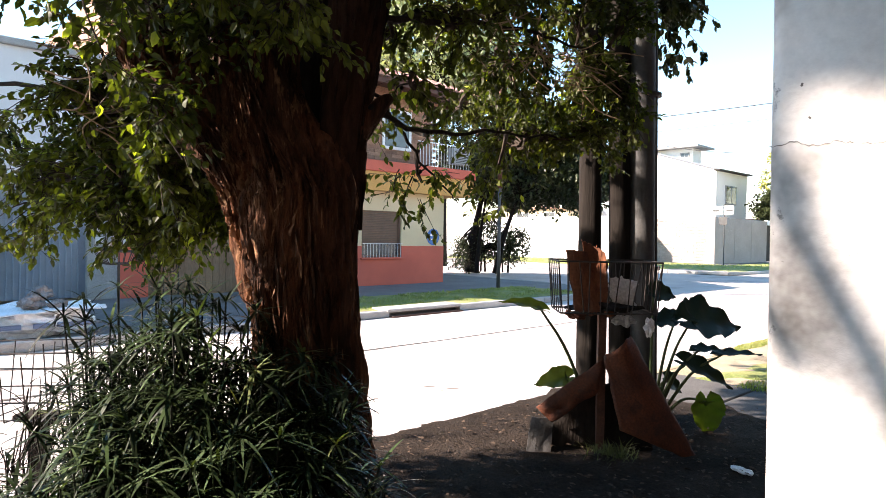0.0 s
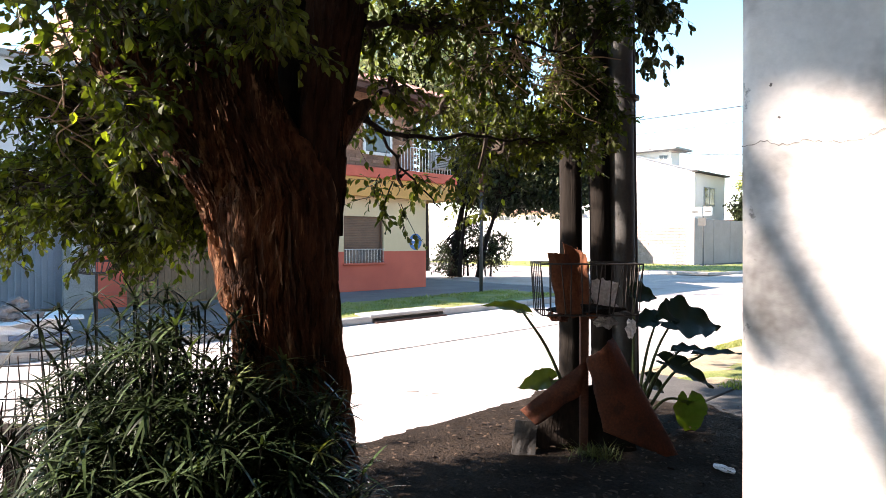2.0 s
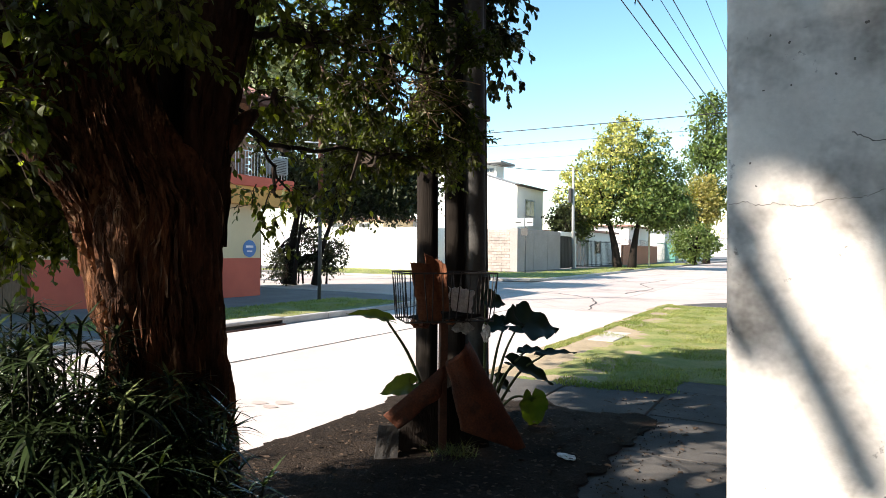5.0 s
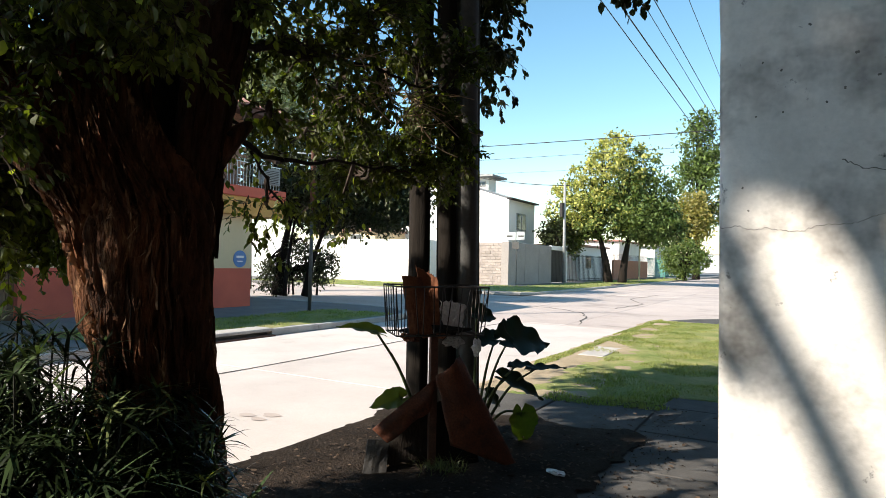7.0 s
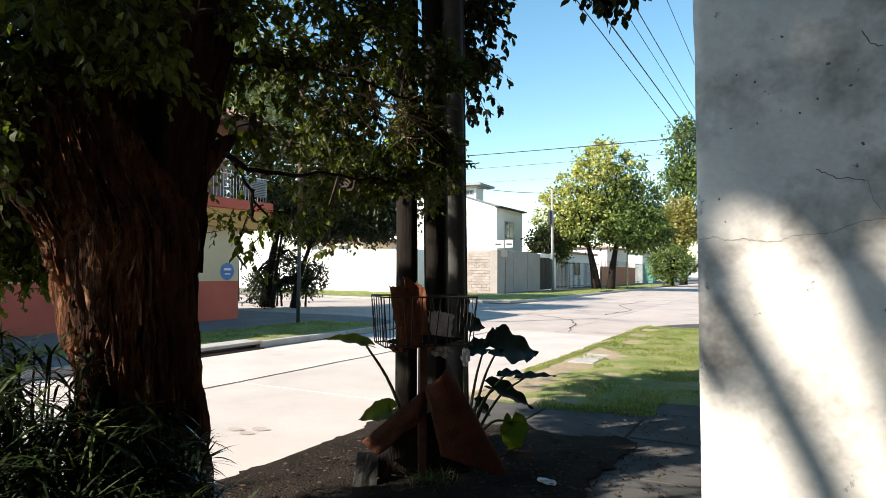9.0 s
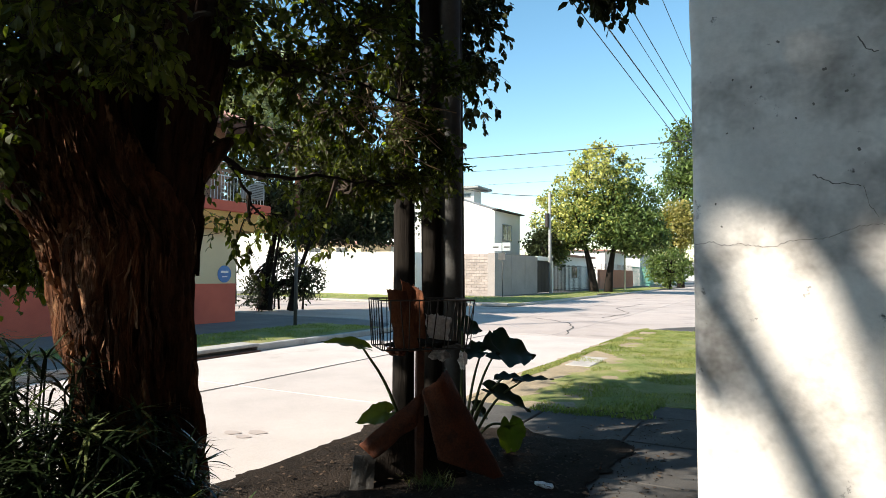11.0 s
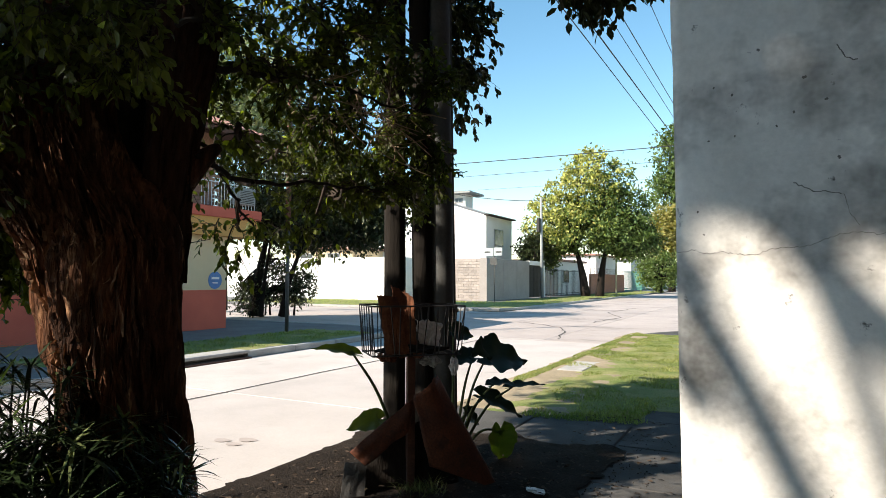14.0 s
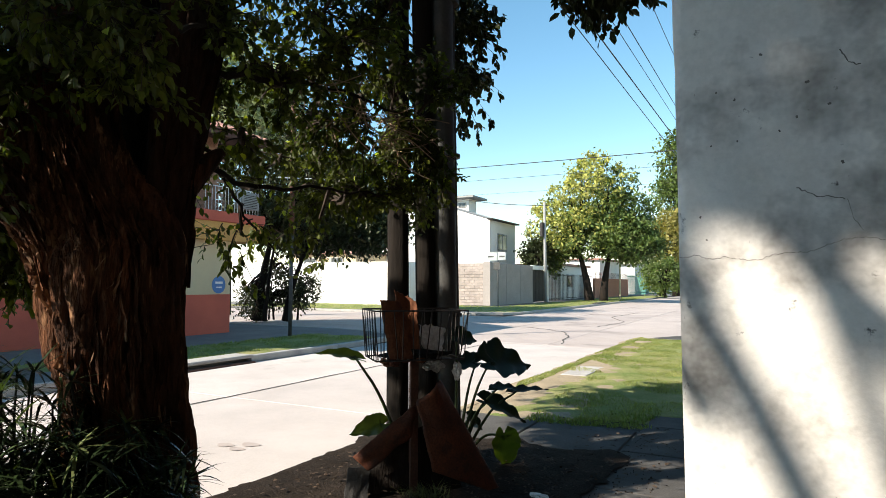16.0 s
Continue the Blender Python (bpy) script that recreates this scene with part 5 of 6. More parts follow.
part("yellow_foliage", gold, M_LEAFY, tree, "scattered yellow-green leaves, sunlight put into their colour", kind="stuff")
dry = Geo()
for k in range(80):
    s = Vector((-2.02 + rng.uniform(-0.1, 0.1), rng.uniform(2.3, 3.6), 2.70 - rng.uniform(0, 0.25)))
    e = s + Vector((rng.uniform(-0.1, 0.25), rng.uniform(-0.15, 0.35), rng.uniform(-0.22, 0.14)))
    dry.tube(curve_pts([s, s.lerp(e, 0.5) + ball(0.06), e], 4), 0.0035, 4, False)
for k in range(40):
    s = Vector((-2.5 - rng.uniform(0, 0.5), 1.0 - rng.uniform(-0.1, 0.3), 2.1 + rng.uniform(-0.2, 0.4)))
    e = s + ball(0.25)
    dry.tube(curve_pts([s, s.lerp(e, 0.5) + ball(0.05), e], 4), 0.0035, 4, False)
part("dry_twig_mass", dry, M_DRYT, tree, "bare dry twigs, sunlight put into their pale colour", kind="stuff")

# ---- sedge clump at the foot of the tree ----
sedge = thing("sedge_clump", "dense umbrella sedge with narrow arching blades", "plant", (-1.9, 0.95, 0))
stems, bl, pale, shiny = Geo(), Geo(), Geo(), Geo()


def umbrella(top, n, length, g, wide=1.0):
    """A whorl of narrow leaves that arch out and droop from the tip of a stem."""
    for k in range(n):
        a = 6.2832 * k / n + rng.uniform(-0.25, 0.25)
        el = rng.uniform(-0.35, 0.95)
        d = Vector((math.cos(a) * math.cos(el), math.sin(a) * math.cos(el), math.sin(el)))
        ln = length * rng.uniform(0.55, 1.2)
        bend = rng.uniform(0.1, 0.6)
        pp = [top + d * ln * t - Vector((0, 0, bend * ln * t * t)) for t in (0, 0.2, 0.4, 0.6, 0.8, 1.0)]
        w = rng.uniform(0.007, 0.0135) * wide
        g.strip(pp, [w * 0.6, w, w, w * 0.85, w * 0.5, w * 0.08])


def crest(u):
    """Height of the clump across the tree's foot."""
    return 1.42 - 0.42 * abs(u + 0.40) - 0.6 * max(0, u) - 0.45 * max(0, -0.75 - u)


for k in range(1150):
    v = rng.uniform(-0.85, -0.26)
    u = rng.uniform(-0.72, 0.21) + 0.2 * (-v - 0.26) / 0.6
    base = by_tree(u, v, 0)
    near = (-v - 0.26) / 0.6
    top_h = crest(u) * (1.0 - 0.38 * near)
    h = top_h * (rng.uniform(0.8, 1.02) if k < 170 else rng.uniform(0.5, 0.95) if k < 620 else rng.uniform(0.12, 0.7))
    top = base + Vector((rng.gauss(0, 0.06), rng.gauss(0, 0.06), h))
    stems.tube(curve_pts([base, base.lerp(top, 0.5) + ball(0.03), top], 3), 0.0035, 4, False)
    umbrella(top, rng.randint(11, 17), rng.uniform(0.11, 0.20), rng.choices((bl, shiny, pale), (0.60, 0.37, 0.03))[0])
# a few thin arching blades beside the trunk
for k in range(64):
    base = by_tree(rng.uniform(0.18, 0.50), rng.uniform(-0.5, -0.05), 0)
    top = base + Vector((rng.gauss(0, 0.04), rng.gauss(0, 0.04), rng.uniform(0.1, 0.72) * (1.25 - 1.4 * max(0, (base - FOOT).dot(ACROSS) - 0.1))))
    stems.tube([base, top], 0.003, 4, False)
    umbrella(top, 8, rng.uniform(0.13, 0.26), rng.choice((bl, bl, shiny)), 0.7)
# near-black loose blades fill the clump and darken its shaded inside
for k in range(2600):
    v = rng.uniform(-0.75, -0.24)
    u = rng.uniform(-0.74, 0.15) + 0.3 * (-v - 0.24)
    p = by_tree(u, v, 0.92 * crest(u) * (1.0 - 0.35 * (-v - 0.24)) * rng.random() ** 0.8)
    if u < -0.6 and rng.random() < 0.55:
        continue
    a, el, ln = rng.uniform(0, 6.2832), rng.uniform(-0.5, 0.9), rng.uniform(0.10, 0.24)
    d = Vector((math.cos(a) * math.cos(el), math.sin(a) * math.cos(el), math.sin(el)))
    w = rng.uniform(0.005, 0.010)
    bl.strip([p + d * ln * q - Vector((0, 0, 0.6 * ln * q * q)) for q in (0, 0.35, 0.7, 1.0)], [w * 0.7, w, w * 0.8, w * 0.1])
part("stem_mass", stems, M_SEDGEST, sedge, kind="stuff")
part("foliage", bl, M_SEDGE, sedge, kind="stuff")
part("glossy_foliage", shiny, M_SEDGEB, sedge, "glossy blades in a lighter green, highlights put into the colour", kind="stuff")
part("pale_foliage", pale, M_SEDGEY, sedge, "pale yellowing blades", kind="stuff")
brush = thing("bare_shrub", "dark twiggy shrub with few leaves by the wire basket", "shrub", by_tree(-0.95, -0.35, 0))
bt, blv = Geo(), Geo()
for k in range(120):
    base = by_tree(-0.95 + rng.gauss(0, 0.13), -0.35 + rng.gauss(0, 0.10), 0)
    top = base + Vector((rng.gauss(-0.05, 0.22), rng.gauss(-0.05, 0.2), rng.uniform(0.3, 0.95)))
    line = curve_pts([base, base.lerp(top, 0.5) + ball(0.09), top], 4)
    bt.tube(line, [0.005] * 5 + [0.003] * 4, 4, False)
    for q in range(5):
        p = line[rng.randint(3, 8)]
        e = p + ball(0.16)
        bt.tube([p, p.lerp(e, 0.5) + ball(0.02), e], 0.002, 3, False)
        if rng.random() < 0.35:
            blv.leaf(e, ball() + Vector((0, 0, 0.01)), Vector((0, 0, 1)), 0.07, 0.018)
part("twig_mass", bt, M_BARKD, brush, kind="stuff")
part("foliage", blv, M_SEDGE, brush, kind="stuff")

# ---- poles at the kerb ----
def pole(name, label, material, base, lean, r0, r1, h, cat="pole", shaft="shaft"):
    p = thing(name, label, cat, base)
    b = Vector(base)
    line = [b + Vector((lean[0] * k / 10, lean[1] * k / 10, -0.02 + h * k / 10)) for k in range(11)]
    rr = [r0 + (r1 - r0) * k / 10 for k in range(11)]
    if material == M_POLE:
        part("shaft", Geo().tube(line, rr, 24), material, p, smooth=True)
    else:
        part(shaft, bark_tube(line, rr, 28, 4, 0.16, base[0], 5), material, p, smooth=True)
    return p


stem = pole("tree", "slender dark street tree with drooping foliage beside the kerb", M_WOODP, (-2.72, 4.44, 0), (-0.05, 0.02, 0), 0.095, 0.08, 6.5, "tree", "trunk")
pole("utility_pole", "dark weathered wooden pole at the kerb", M_WOODP, (-2.50, 4.58, 0), (-0.14, -0.05, 0), 0.085, 0.085, 7.2)
cp = pole("utility_pole", "grey utility pole leaning slightly at the kerb", M_POLE, (-2.39, 4.71, 0), (-0.12, -0.04, 0), 0.115, 0.095, 7.6)
part("conduit", Geo().tube([(-2.305, 4.80, 0.02), (-2.412, 4.752, 6.0)], 0.016, 8), M_POLE, cp)
for z in (1.3, 2.7, 4.1):
    part("band", Geo().tube([(-2.36 - 0.12 * z / 7.6, 4.74, z), (-2.36 - 0.12 * z / 7.6, 4.74, z + 0.03)], 0.108, 20), M_IRON, cp)
# leafy crown of the slender stem
sw, sl = Geo(), Geo()
for c, rad, tw in (((-2.55, 5.5, 4.05), (0.5, 0.5, 0.5), 26), ((-2.75, 6.0, 3.6), (0.4, 0.5, 0.45), 22), ((-3.0, 5.2, 4.6), (0.9, 0.9, 0.6), 30), ((-3.2, 4.3, 5.2), (1.1, 1.0, 0.6), 40), ((-2.3, 4.6, 5.6), (1.0, 1.0, 0.6), 40), ((-4.6, 5.0, 5.2), (1.2, 1.1, 0.6), 60),
                   ((-3.0, 5.0, 3.4), (0.45, 0.4, 0.5), 12)):
    spray(sw, sl, (-2.75, 4.46, min(c[2] + 0.3, 6.0)), c, rad, tw, 8, 0.085, 0.6)
part("twig_mass", sw, M_TWIG, stem, kind="stuff")
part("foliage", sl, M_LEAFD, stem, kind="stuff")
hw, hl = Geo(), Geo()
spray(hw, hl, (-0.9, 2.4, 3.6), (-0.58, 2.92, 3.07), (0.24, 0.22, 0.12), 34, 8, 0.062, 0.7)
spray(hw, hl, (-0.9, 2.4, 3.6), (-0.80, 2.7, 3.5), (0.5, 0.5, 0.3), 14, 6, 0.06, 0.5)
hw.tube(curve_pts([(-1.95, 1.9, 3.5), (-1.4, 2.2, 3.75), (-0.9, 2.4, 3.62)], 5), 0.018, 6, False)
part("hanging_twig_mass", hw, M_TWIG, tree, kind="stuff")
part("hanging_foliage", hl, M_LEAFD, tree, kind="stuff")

# ---- rusty litter basket with its rubbish ----
RB = Matrix.Translation((-2.26, 3.92, 0)) @ Matrix.Rotation(radians(46), 4, "Z")
basket = thing("litter_basket", "rusty wire litter basket on a post, full of rubbish", "litter basket", (-2.26, 3.92, 0))
part("post", Geo().block(-0.028, 0.028, -0.028, 0.028, -0.03, 1.08, 0.006, RB), M_RUSTP, basket)


def bar(name, pts, r, parent, m=RB, material=None):
    return part(name, Geo().tube([m @ Vector(p) for p in pts], r, 5), material or M_IRON, parent)


TW, TD, BW, BD, ZT, ZB = 0.352, 0.22, 0.33, 0.19, 1.39, 1.035
for z, w, d in ((ZT, TW, TD), (ZB, BW, BD)):
    bar("rim", [(-w, -d, z), (w, -d, z), (w, d, z), (-w, d, z), (-w, -d, z)], 0.0065, basket)
for k in range(11):
    f = -1 + 2 * k / 10
    for s in (-1, 1):
        bar("bar", [(f * TW, s * TD, ZT), (max(-1, min(1, f + rng.gauss(0, 0.09))) * BW, s * BD, ZB)], 0.0045, basket)
for k in range(6):
    f = -1 + 2 * k / 5
    for s in (-1, 1):
        bar("bar", [(s * TW, f * TD, ZT), (s * BW, f * BD, ZB)], 0.004, basket)
for k in range(9):
    f = -1 + 2 * k / 8
    bar("floor_bar", [(f * BW, -BD, ZB), (f * BW, BD, ZB)], 0.004, basket)


def crumpled(c, size, seed, m=RB, n=10):
    """A crumpled lump, as of paper, cloth or a bag."""
    vs, fs = [], []
    for i in range(n + 1):
        th = math.pi * i / n
        for k in range(n * 2):
            a = math.pi * k / n
            d = Vector((math.sin(th) * math.cos(a), math.sin(th) * math.sin(a), math.cos(th)))
            r = 0.8 + 0.5 * noise.noise(d * 1.6 + Vector((seed, 0, 0))) + 0.25 * noise.noise(d * 5 + Vector((seed, 3, 0)))
            vs.append(m @ (Vector(c) + Vector((d.x * size[0], d.y * size[1], d.z * size[2])) * r))
    for i in range(n):
        for k in range(2 * n):
            j = (k + 1) % (2 * n)
            fs.append((i * 2 * n + k, i * 2 * n + j, (i + 1) * 2 * n + j, (i + 1) * 2 * n + k))
    return Geo().add(vs, fs)


def panel(corners, bend, thick=0.006, n=8, m=None, rough=0.012):
    """A bent sheet between four corners (in order), bulging along its normal."""
    a, b, c, d = [Vector(p) for p in corners]
    nrm = (b - a).cross(d - a).normalized()
    vs, fs = [], []
    for off in (0, thick):
        for i in range(n + 1):
            for j in range(n + 1):
                u, v = i / n, j / n
                p = a.lerp(b, u).lerp(d.lerp(c, u), v) + nrm * (bend * math.sin(math.pi * u) * (0.4 + 0.6 * v) + off + rough * noise.noise((u * 3 + a.x, v * 3, a.y)) + rough * 0.5 * noise.noise((u * 9 + a.x, v * 9, a.y)))
                p += (b - a).normalized() * rough * 1.3 * noise.noise((v * 5, u, a.z + 3)) + (d - a).normalized() * rough * 1.6 * noise.noise((u * 6, v, a.z + 7)) * v
                vs.append(m @ p if m is not None else p)
    q = (n + 1) ** 2
    for i in range(n):
        for j in range(n):
            k = i * (n + 1) + j
            fs.append((k, k + 1, k + n + 2, k + n + 1))
            fs.append((q + k, q + k + n + 1, q + k + n + 2, q + k + 1))
    rim = [i * (n + 1) for i in range(n + 1)] + [n * (n + 1) + j for j in range(1, n + 1)] + [i * (n + 1) + n for i in range(n - 1, -1, -1)] + [j for j in range(n - 1, 0, -1)]
    for k in range(len(rim)):
        e, f = rim[k], rim[(k + 1) % len(rim)]
        fs.append((e, f, q + f, q + e))
    return Geo().add(vs, fs)


card = thing("cardboard_piece", "torn orange-brown cardboard standing in the basket", "cardboard", RB @ Vector((-0.1, 0, 1.03)))
part("sheet", panel([(-0.215, -0.10, 1.04), (-0.045, -0.12, 1.04), (-0.135, -0.08, 1.455), (-0.290, -0.10, 1.47)], 0.025, 0.007, 16, RB, 0.007), M_CARD, card)
part("flap", panel([(-0.085, -0.02, 1.03), (0.05, -0.03, 1.02), (0.0, -0.03, 1.455), (-0.165, -0.02, 1.54)], -0.03, 0.007, 16, RB, 0.010), M_CARD, card)
part("torn_edge", panel([(-0.03, 0.03, 1.03), (0.055, 0.05, 1.03), (0.025, 0.04, 1.40), (-0.05, 0.03, 1.50)], 0.02, 0.006, 12, RB, 0.022), M_CARD, card)
solo("plastic_sheet", panel([(0.068, 0.02, 1.03), (0.247, 0.05, 1.045), (0.253, 0.05, 1.25), (0.041, 0.02, 1.28)], 0.03, 0.005, 14, RB, 0.02), M_WHITE, "creased white plastic sheet standing in the basket", "plastic sheet")
solo("plastic_bag", crumpled((0.295, -0.14, 0.945), (0.042, 0.035, 0.075), 5.0), M_WHITE, "white bag corner hanging through the basket floor", "plastic bag")
solo("plastic_bag", crumpled((0.14, -0.05, 0.975), (0.085, 0.07, 0.055), 2.0), M_GREYC, "crumpled grey plastic bag under the basket floor", "plastic bag")
solo("rubbish_bag", crumpled((0.0, 0.0, 1.06), (0.28, 0.16, 0.045), 8.0), M_BARKD, "dark rubbish at the bottom of the basket", "rubbish")
solo("rag", crumpled((-0.20, -0.10, 1.01), (0.07, 0.06, 0.04), 11.0), M_RUST, "red-brown rag caught under the basket", "rag")
for a, b, c in ((-0.09, 0.03, 0.04), (0.02, 0.01, 0.045), (-0.26, 0.02, 0.03)):
    solo("food_wrapper", crumpled((a, -0.12 + b, 1.03), (c, 0.04, 0.028), 60 + 40 * a), M_CARD, "small crumpled brown wrapper on the basket floor", "wrapper", group="wrappers in the basket")

solo("rusty_sheet", panel([(0.69, -0.12, -0.02), (0.11, -0.14, 0.22), (0.0, -0.08, 0.72), (0.195, -0.03, 0.87)], -0.07, 0.006, 18, RB, 0.012), M_RUST, "bent rusty metal sheet leaning on the basket post", "metal sheet", smooth=True)
solo("rusty_sheet", panel([(-0.46, -0.02, 0.34), (-0.35, -0.06, 0.24), (-0.03, -0.05, 0.46), (0.02, -0.02, 0.70)], 0.02, 0.006, 12, RB, 0.01), M_RUST, "rusty metal sheet propped towards the kerb", "metal sheet", smooth=True)
# added dark sheet: stands in for the shaded hollow under the rusty sheets
solo("rusty_sheet", panel([(-0.52, 0.02, 0.03), (0.40, 0.02, 0.0), (0.26, 0.10, 0.56), (-0.04, 0.06, 0.47)], 0.03, 0.006, 12, RB, 0.01), M_BARKD, "added dark sheet standing in for the deep shade under the rusty ones", "metal sheet", smooth=True)
solo("grey_board", panel([(-0.53, -0.06, 0.03), (-0.36, -0.07, 0.01), (-0.335, -0.02, 0.26), (-0.49, -0.02, 0.27)], 0.01, 0.012, 6, RB, 0.006), M_PAVE, "grey board lying beside the rusty sheets", "board")
solo("paper_litter", crumpled((-1.39, 4.23, 0.06), (0.09, 0.05, 0.02), 21.0, Matrix.Identity(4)), M_WHITE, "crumpled white paper on the soil", "litter")
lf = Geo()
for k in range(900):
    x, y_ = rng.uniform(-3.3, -1.25), rng.uniform(1.8, 5.3)
    a = rng.uniform(0, 6.28)
    lf.leaf(Vector((x, y_, 0.06 + 0.03 * rng.random())), Vector((math.cos(a), math.sin(a), rng.uniform(-0.1, 0.3))), Vector((rng.gauss(0, 0.4), rng.gauss(0, 0.4), 1)), rng.uniform(0.02, 0.05), rng.uniform(0.012, 0.025))
solo("leaf_litter", lf, M_DRY, "dry fallen leaves on the soil bed", "leaf litter", kind="stuff")
tuft = Geo()
for k in range(160):
    b = Vector((-2.12 + rng.gauss(0, 0.07), 3.86 + rng.gauss(0, 0.07), 0.03))
    e = b + Vector((rng.gauss(0, 0.09), rng.gauss(0, 0.09), rng.uniform(0.02, 0.12)))
    tuft.strip([b, b.lerp(e, 0.5) + Vector((0, 0, 0.02)), e], [0.005, 0.005, 0.001])
solo("dry_grass", tuft, M_SEDGEY, "straw-coloured grass at the foot of the post", "grass", kind="stuff")
pebbles = Geo()
for k in range(50):
    x, y_, s = rng.uniform(-3.3, -1.0), rng.uniform(2.0, 5.4), rng.uniform(0.006, 0.022)
    pebbles.add([(x + s, y_, 0.05), (x, y_ + s, 0.05), (x - s, y_, 0.05), (x, y_ - s, 0.05), (x, y_, 0.05 + s)], [(0, 1, 4), (1, 2, 4), (2, 3, 4), (3, 0, 4)])
solo("pebbles", pebbles, M_DRY, "small pale stones scattered in the soil", "pebbles", kind="stuff")

# ---- elephant-ear plant by the poles ----
taro = thing("elephant_ear", "elephant-ear plant with large dark leaves and a yellowing one", "plant", (-2.27, 4.65, 0))


def big_leaf(tip_dir, face, at, length, width, material, base, label="", curl=0.12):
    """A heart-shaped blade at the end of its stalk."""
    d, n0 = Vector(tip_dir).normalized(), Vector(face).normalized()
    s = d.cross(n0).normalized()
    n = s.cross(d).normalized()
    at = Vector(at)
    prof = ((-0.28, 0.30), (-0.18, 0.62), (0.0, 0.90), (0.15, 1.0), (0.35, 0.92), (0.55, 0.72), (0.75, 0.44), (0.9, 0.18), (1.0, 0.0))
    rows = []
    for (ta, wa), (tb, wb) in zip(prof, prof[1:]):
        rows += [(ta + (tb - ta) * q / 3, wa + (wb - wa) * q / 3) for q in range(3)]
    prof = rows + [prof[-1]]
    vs, fs = [], []
    cols = 9
    for t, w in prof:
        for k in range(cols):
            f = -1 + 2 * k / (cols - 1)
            notch = 0.22 * (1 - abs(f)) ** 2 if t < 0 else 0
            wave = 0.05 * math.sin(t * 16 + f * 3) * abs(f) + 0.03 * noise.noise((t * 5, f * 3, at.z * 9))
            rag = 1 + (0.11 * noise.noise((t * 9, f * 2, at.z * 31)) + 0.10 * noise.noise((t * 23, f, at.z * 17))) * abs(f) ** 3
            vs.append(at + d * length * (t + notch) + s * f * w * rag * width / 2 + n * (abs(f) ** 1.4 * w * width * 0.16 + wave * width - curl * length * max(0, t) ** 2))
    for i in range(len(prof) - 1):
        for k in range(cols - 1):
            a = i * cols + k
            fs.append((a, a + 1, a + cols + 1, a + cols))
    b = Vector(base)
    lf_ob = part("leaf", Geo().add(vs, fs), material, taro, label, smooth=True)
    part("stalk", Geo().tube(curve_pts([b, b.lerp(at, 0.55) + Vector((0, 0, 0.12)), at], 5), [0.016 - 0.0008 * k for k in range(11)], 6), M_STEM, lf_ob, smooth=True)


def rb(u, v, z):
    return RB @ Vector((u, v, z))


def turn(u, v, z):
    return RB.to_3x3() @ Vector((u, v, z))


TB, TL = rb(0.52, 0.52, 0.0), rb(0.06, 0.18, 0.0)
for tip, face, at, length, width, material, base, label, curl in (
        ((0.42, 0.05, -0.04), (0.05, -0.62, 0.75), (0.82, 0.50, 0.91), 0.43, 0.44, M_TARO, TB, "", 0.06),
        ((-0.20, 0.05, -0.02), (0.0, -0.5, 0.8), (0.73, 0.60, 0.90), 0.24, 0.24, M_TARO, TB, "", 0.1),
        ((0.18, 0.0, -0.03), (0.0, -0.7, 0.6), (0.50, 0.45, 1.14), 0.19, 0.20, M_TARO, TB, "", 0.1),
        ((0.20, 0.0, 0.03), (0.0, -0.2, 1.0), (0.88, 0.50, 0.67), 0.22, 0.18, M_TARO, TB, "", 0.1),
        ((0.32, 0.0, 0.02), (0.05, -0.14, 1.0), (1.07, 0.50, 0.645), 0.32, 0.17, M_TARO, TB, "", 0.04),
        ((0.38, -0.05, -0.16), (0.2, -0.5, 0.8), (0.79, 0.48, 0.575), 0.40, 0.25, M_TARO, TB, "", 0.12),
        ((0.14, 0.05, -0.10), (0.1, -0.6, 0.6), (0.66, 0.55, 0.43), 0.20, 0.18, M_TARO, TB, "", 0.12),
        ((0.02, 0.0, -0.28), (0.05, -1.0, 0.15), (0.93, 0.44, 0.29), 0.29, 0.28, M_TAROY, TB, "drooping yellow leaf with brown spots", 0.02),
        ((-0.23, 0.0, -0.05), (0.1, -0.55, 0.7), (-0.22, 0.10, 0.53), 0.25, 0.20, M_TAROY, TL, "yellowing leaf low over the kerb", 0.05),
        ((-0.33, 0.0, 0.10), (0.0, -0.45, 0.9), (-0.45, -0.05, 1.05), 0.29, 0.14, M_TAROY, TL, "torn yellow-green leaf", 0.18)):
    big_leaf(turn(*tip), turn(*face), rb(*at), length, width, material, base, label, curl)

# ---- small wire basket near the kerb ----
RC = Matrix.Translation((-3.30, 0.56, 0)) @ Matrix.Rotation(radians(46), 4, "Z")
rack = thing("litter_basket", "dark welded wire litter basket on a short post", "litter basket", (-3.22, 0.62, 0))
part("post", Geo().block(0.105, 0.165, -0.03, 0.03, -0.03, 0.655, 0.006, RC), M_BARKD, rack)
part("bracket", Geo().block(0.04, 0.24, -0.05, 0.05, 0.650, 0.685, 0.006, RC), M_BARKD, rack)
for k in range(12):
    x = -0.72 + 0.1 * k
    for d in (-0.16, 0.16):
        bar("bar", [(x, d, 0.68), (x, d * 1.25, 0.985 + 0.06 * (k in (10, 11)))], 0.0032, rack, RC)
    bar("bar", [(x, -0.16, 0.68), (x, 0.16, 0.68)], 0.0032, rack, RC)
for z in (0.68, 0.76, 0.84, 0.92, 0.985):
    f = 0.16 + 0.04 * (z - 0.7) / 0.3
    bar("rail", [(-0.74, -f, z - 0.02), (0.38, -f, z + 0.02), (0.38, f, z + 0.02), (-0.74, f, z - 0.02), (-0.74, -f, z - 0.02)], 0.0032, rack, RC)

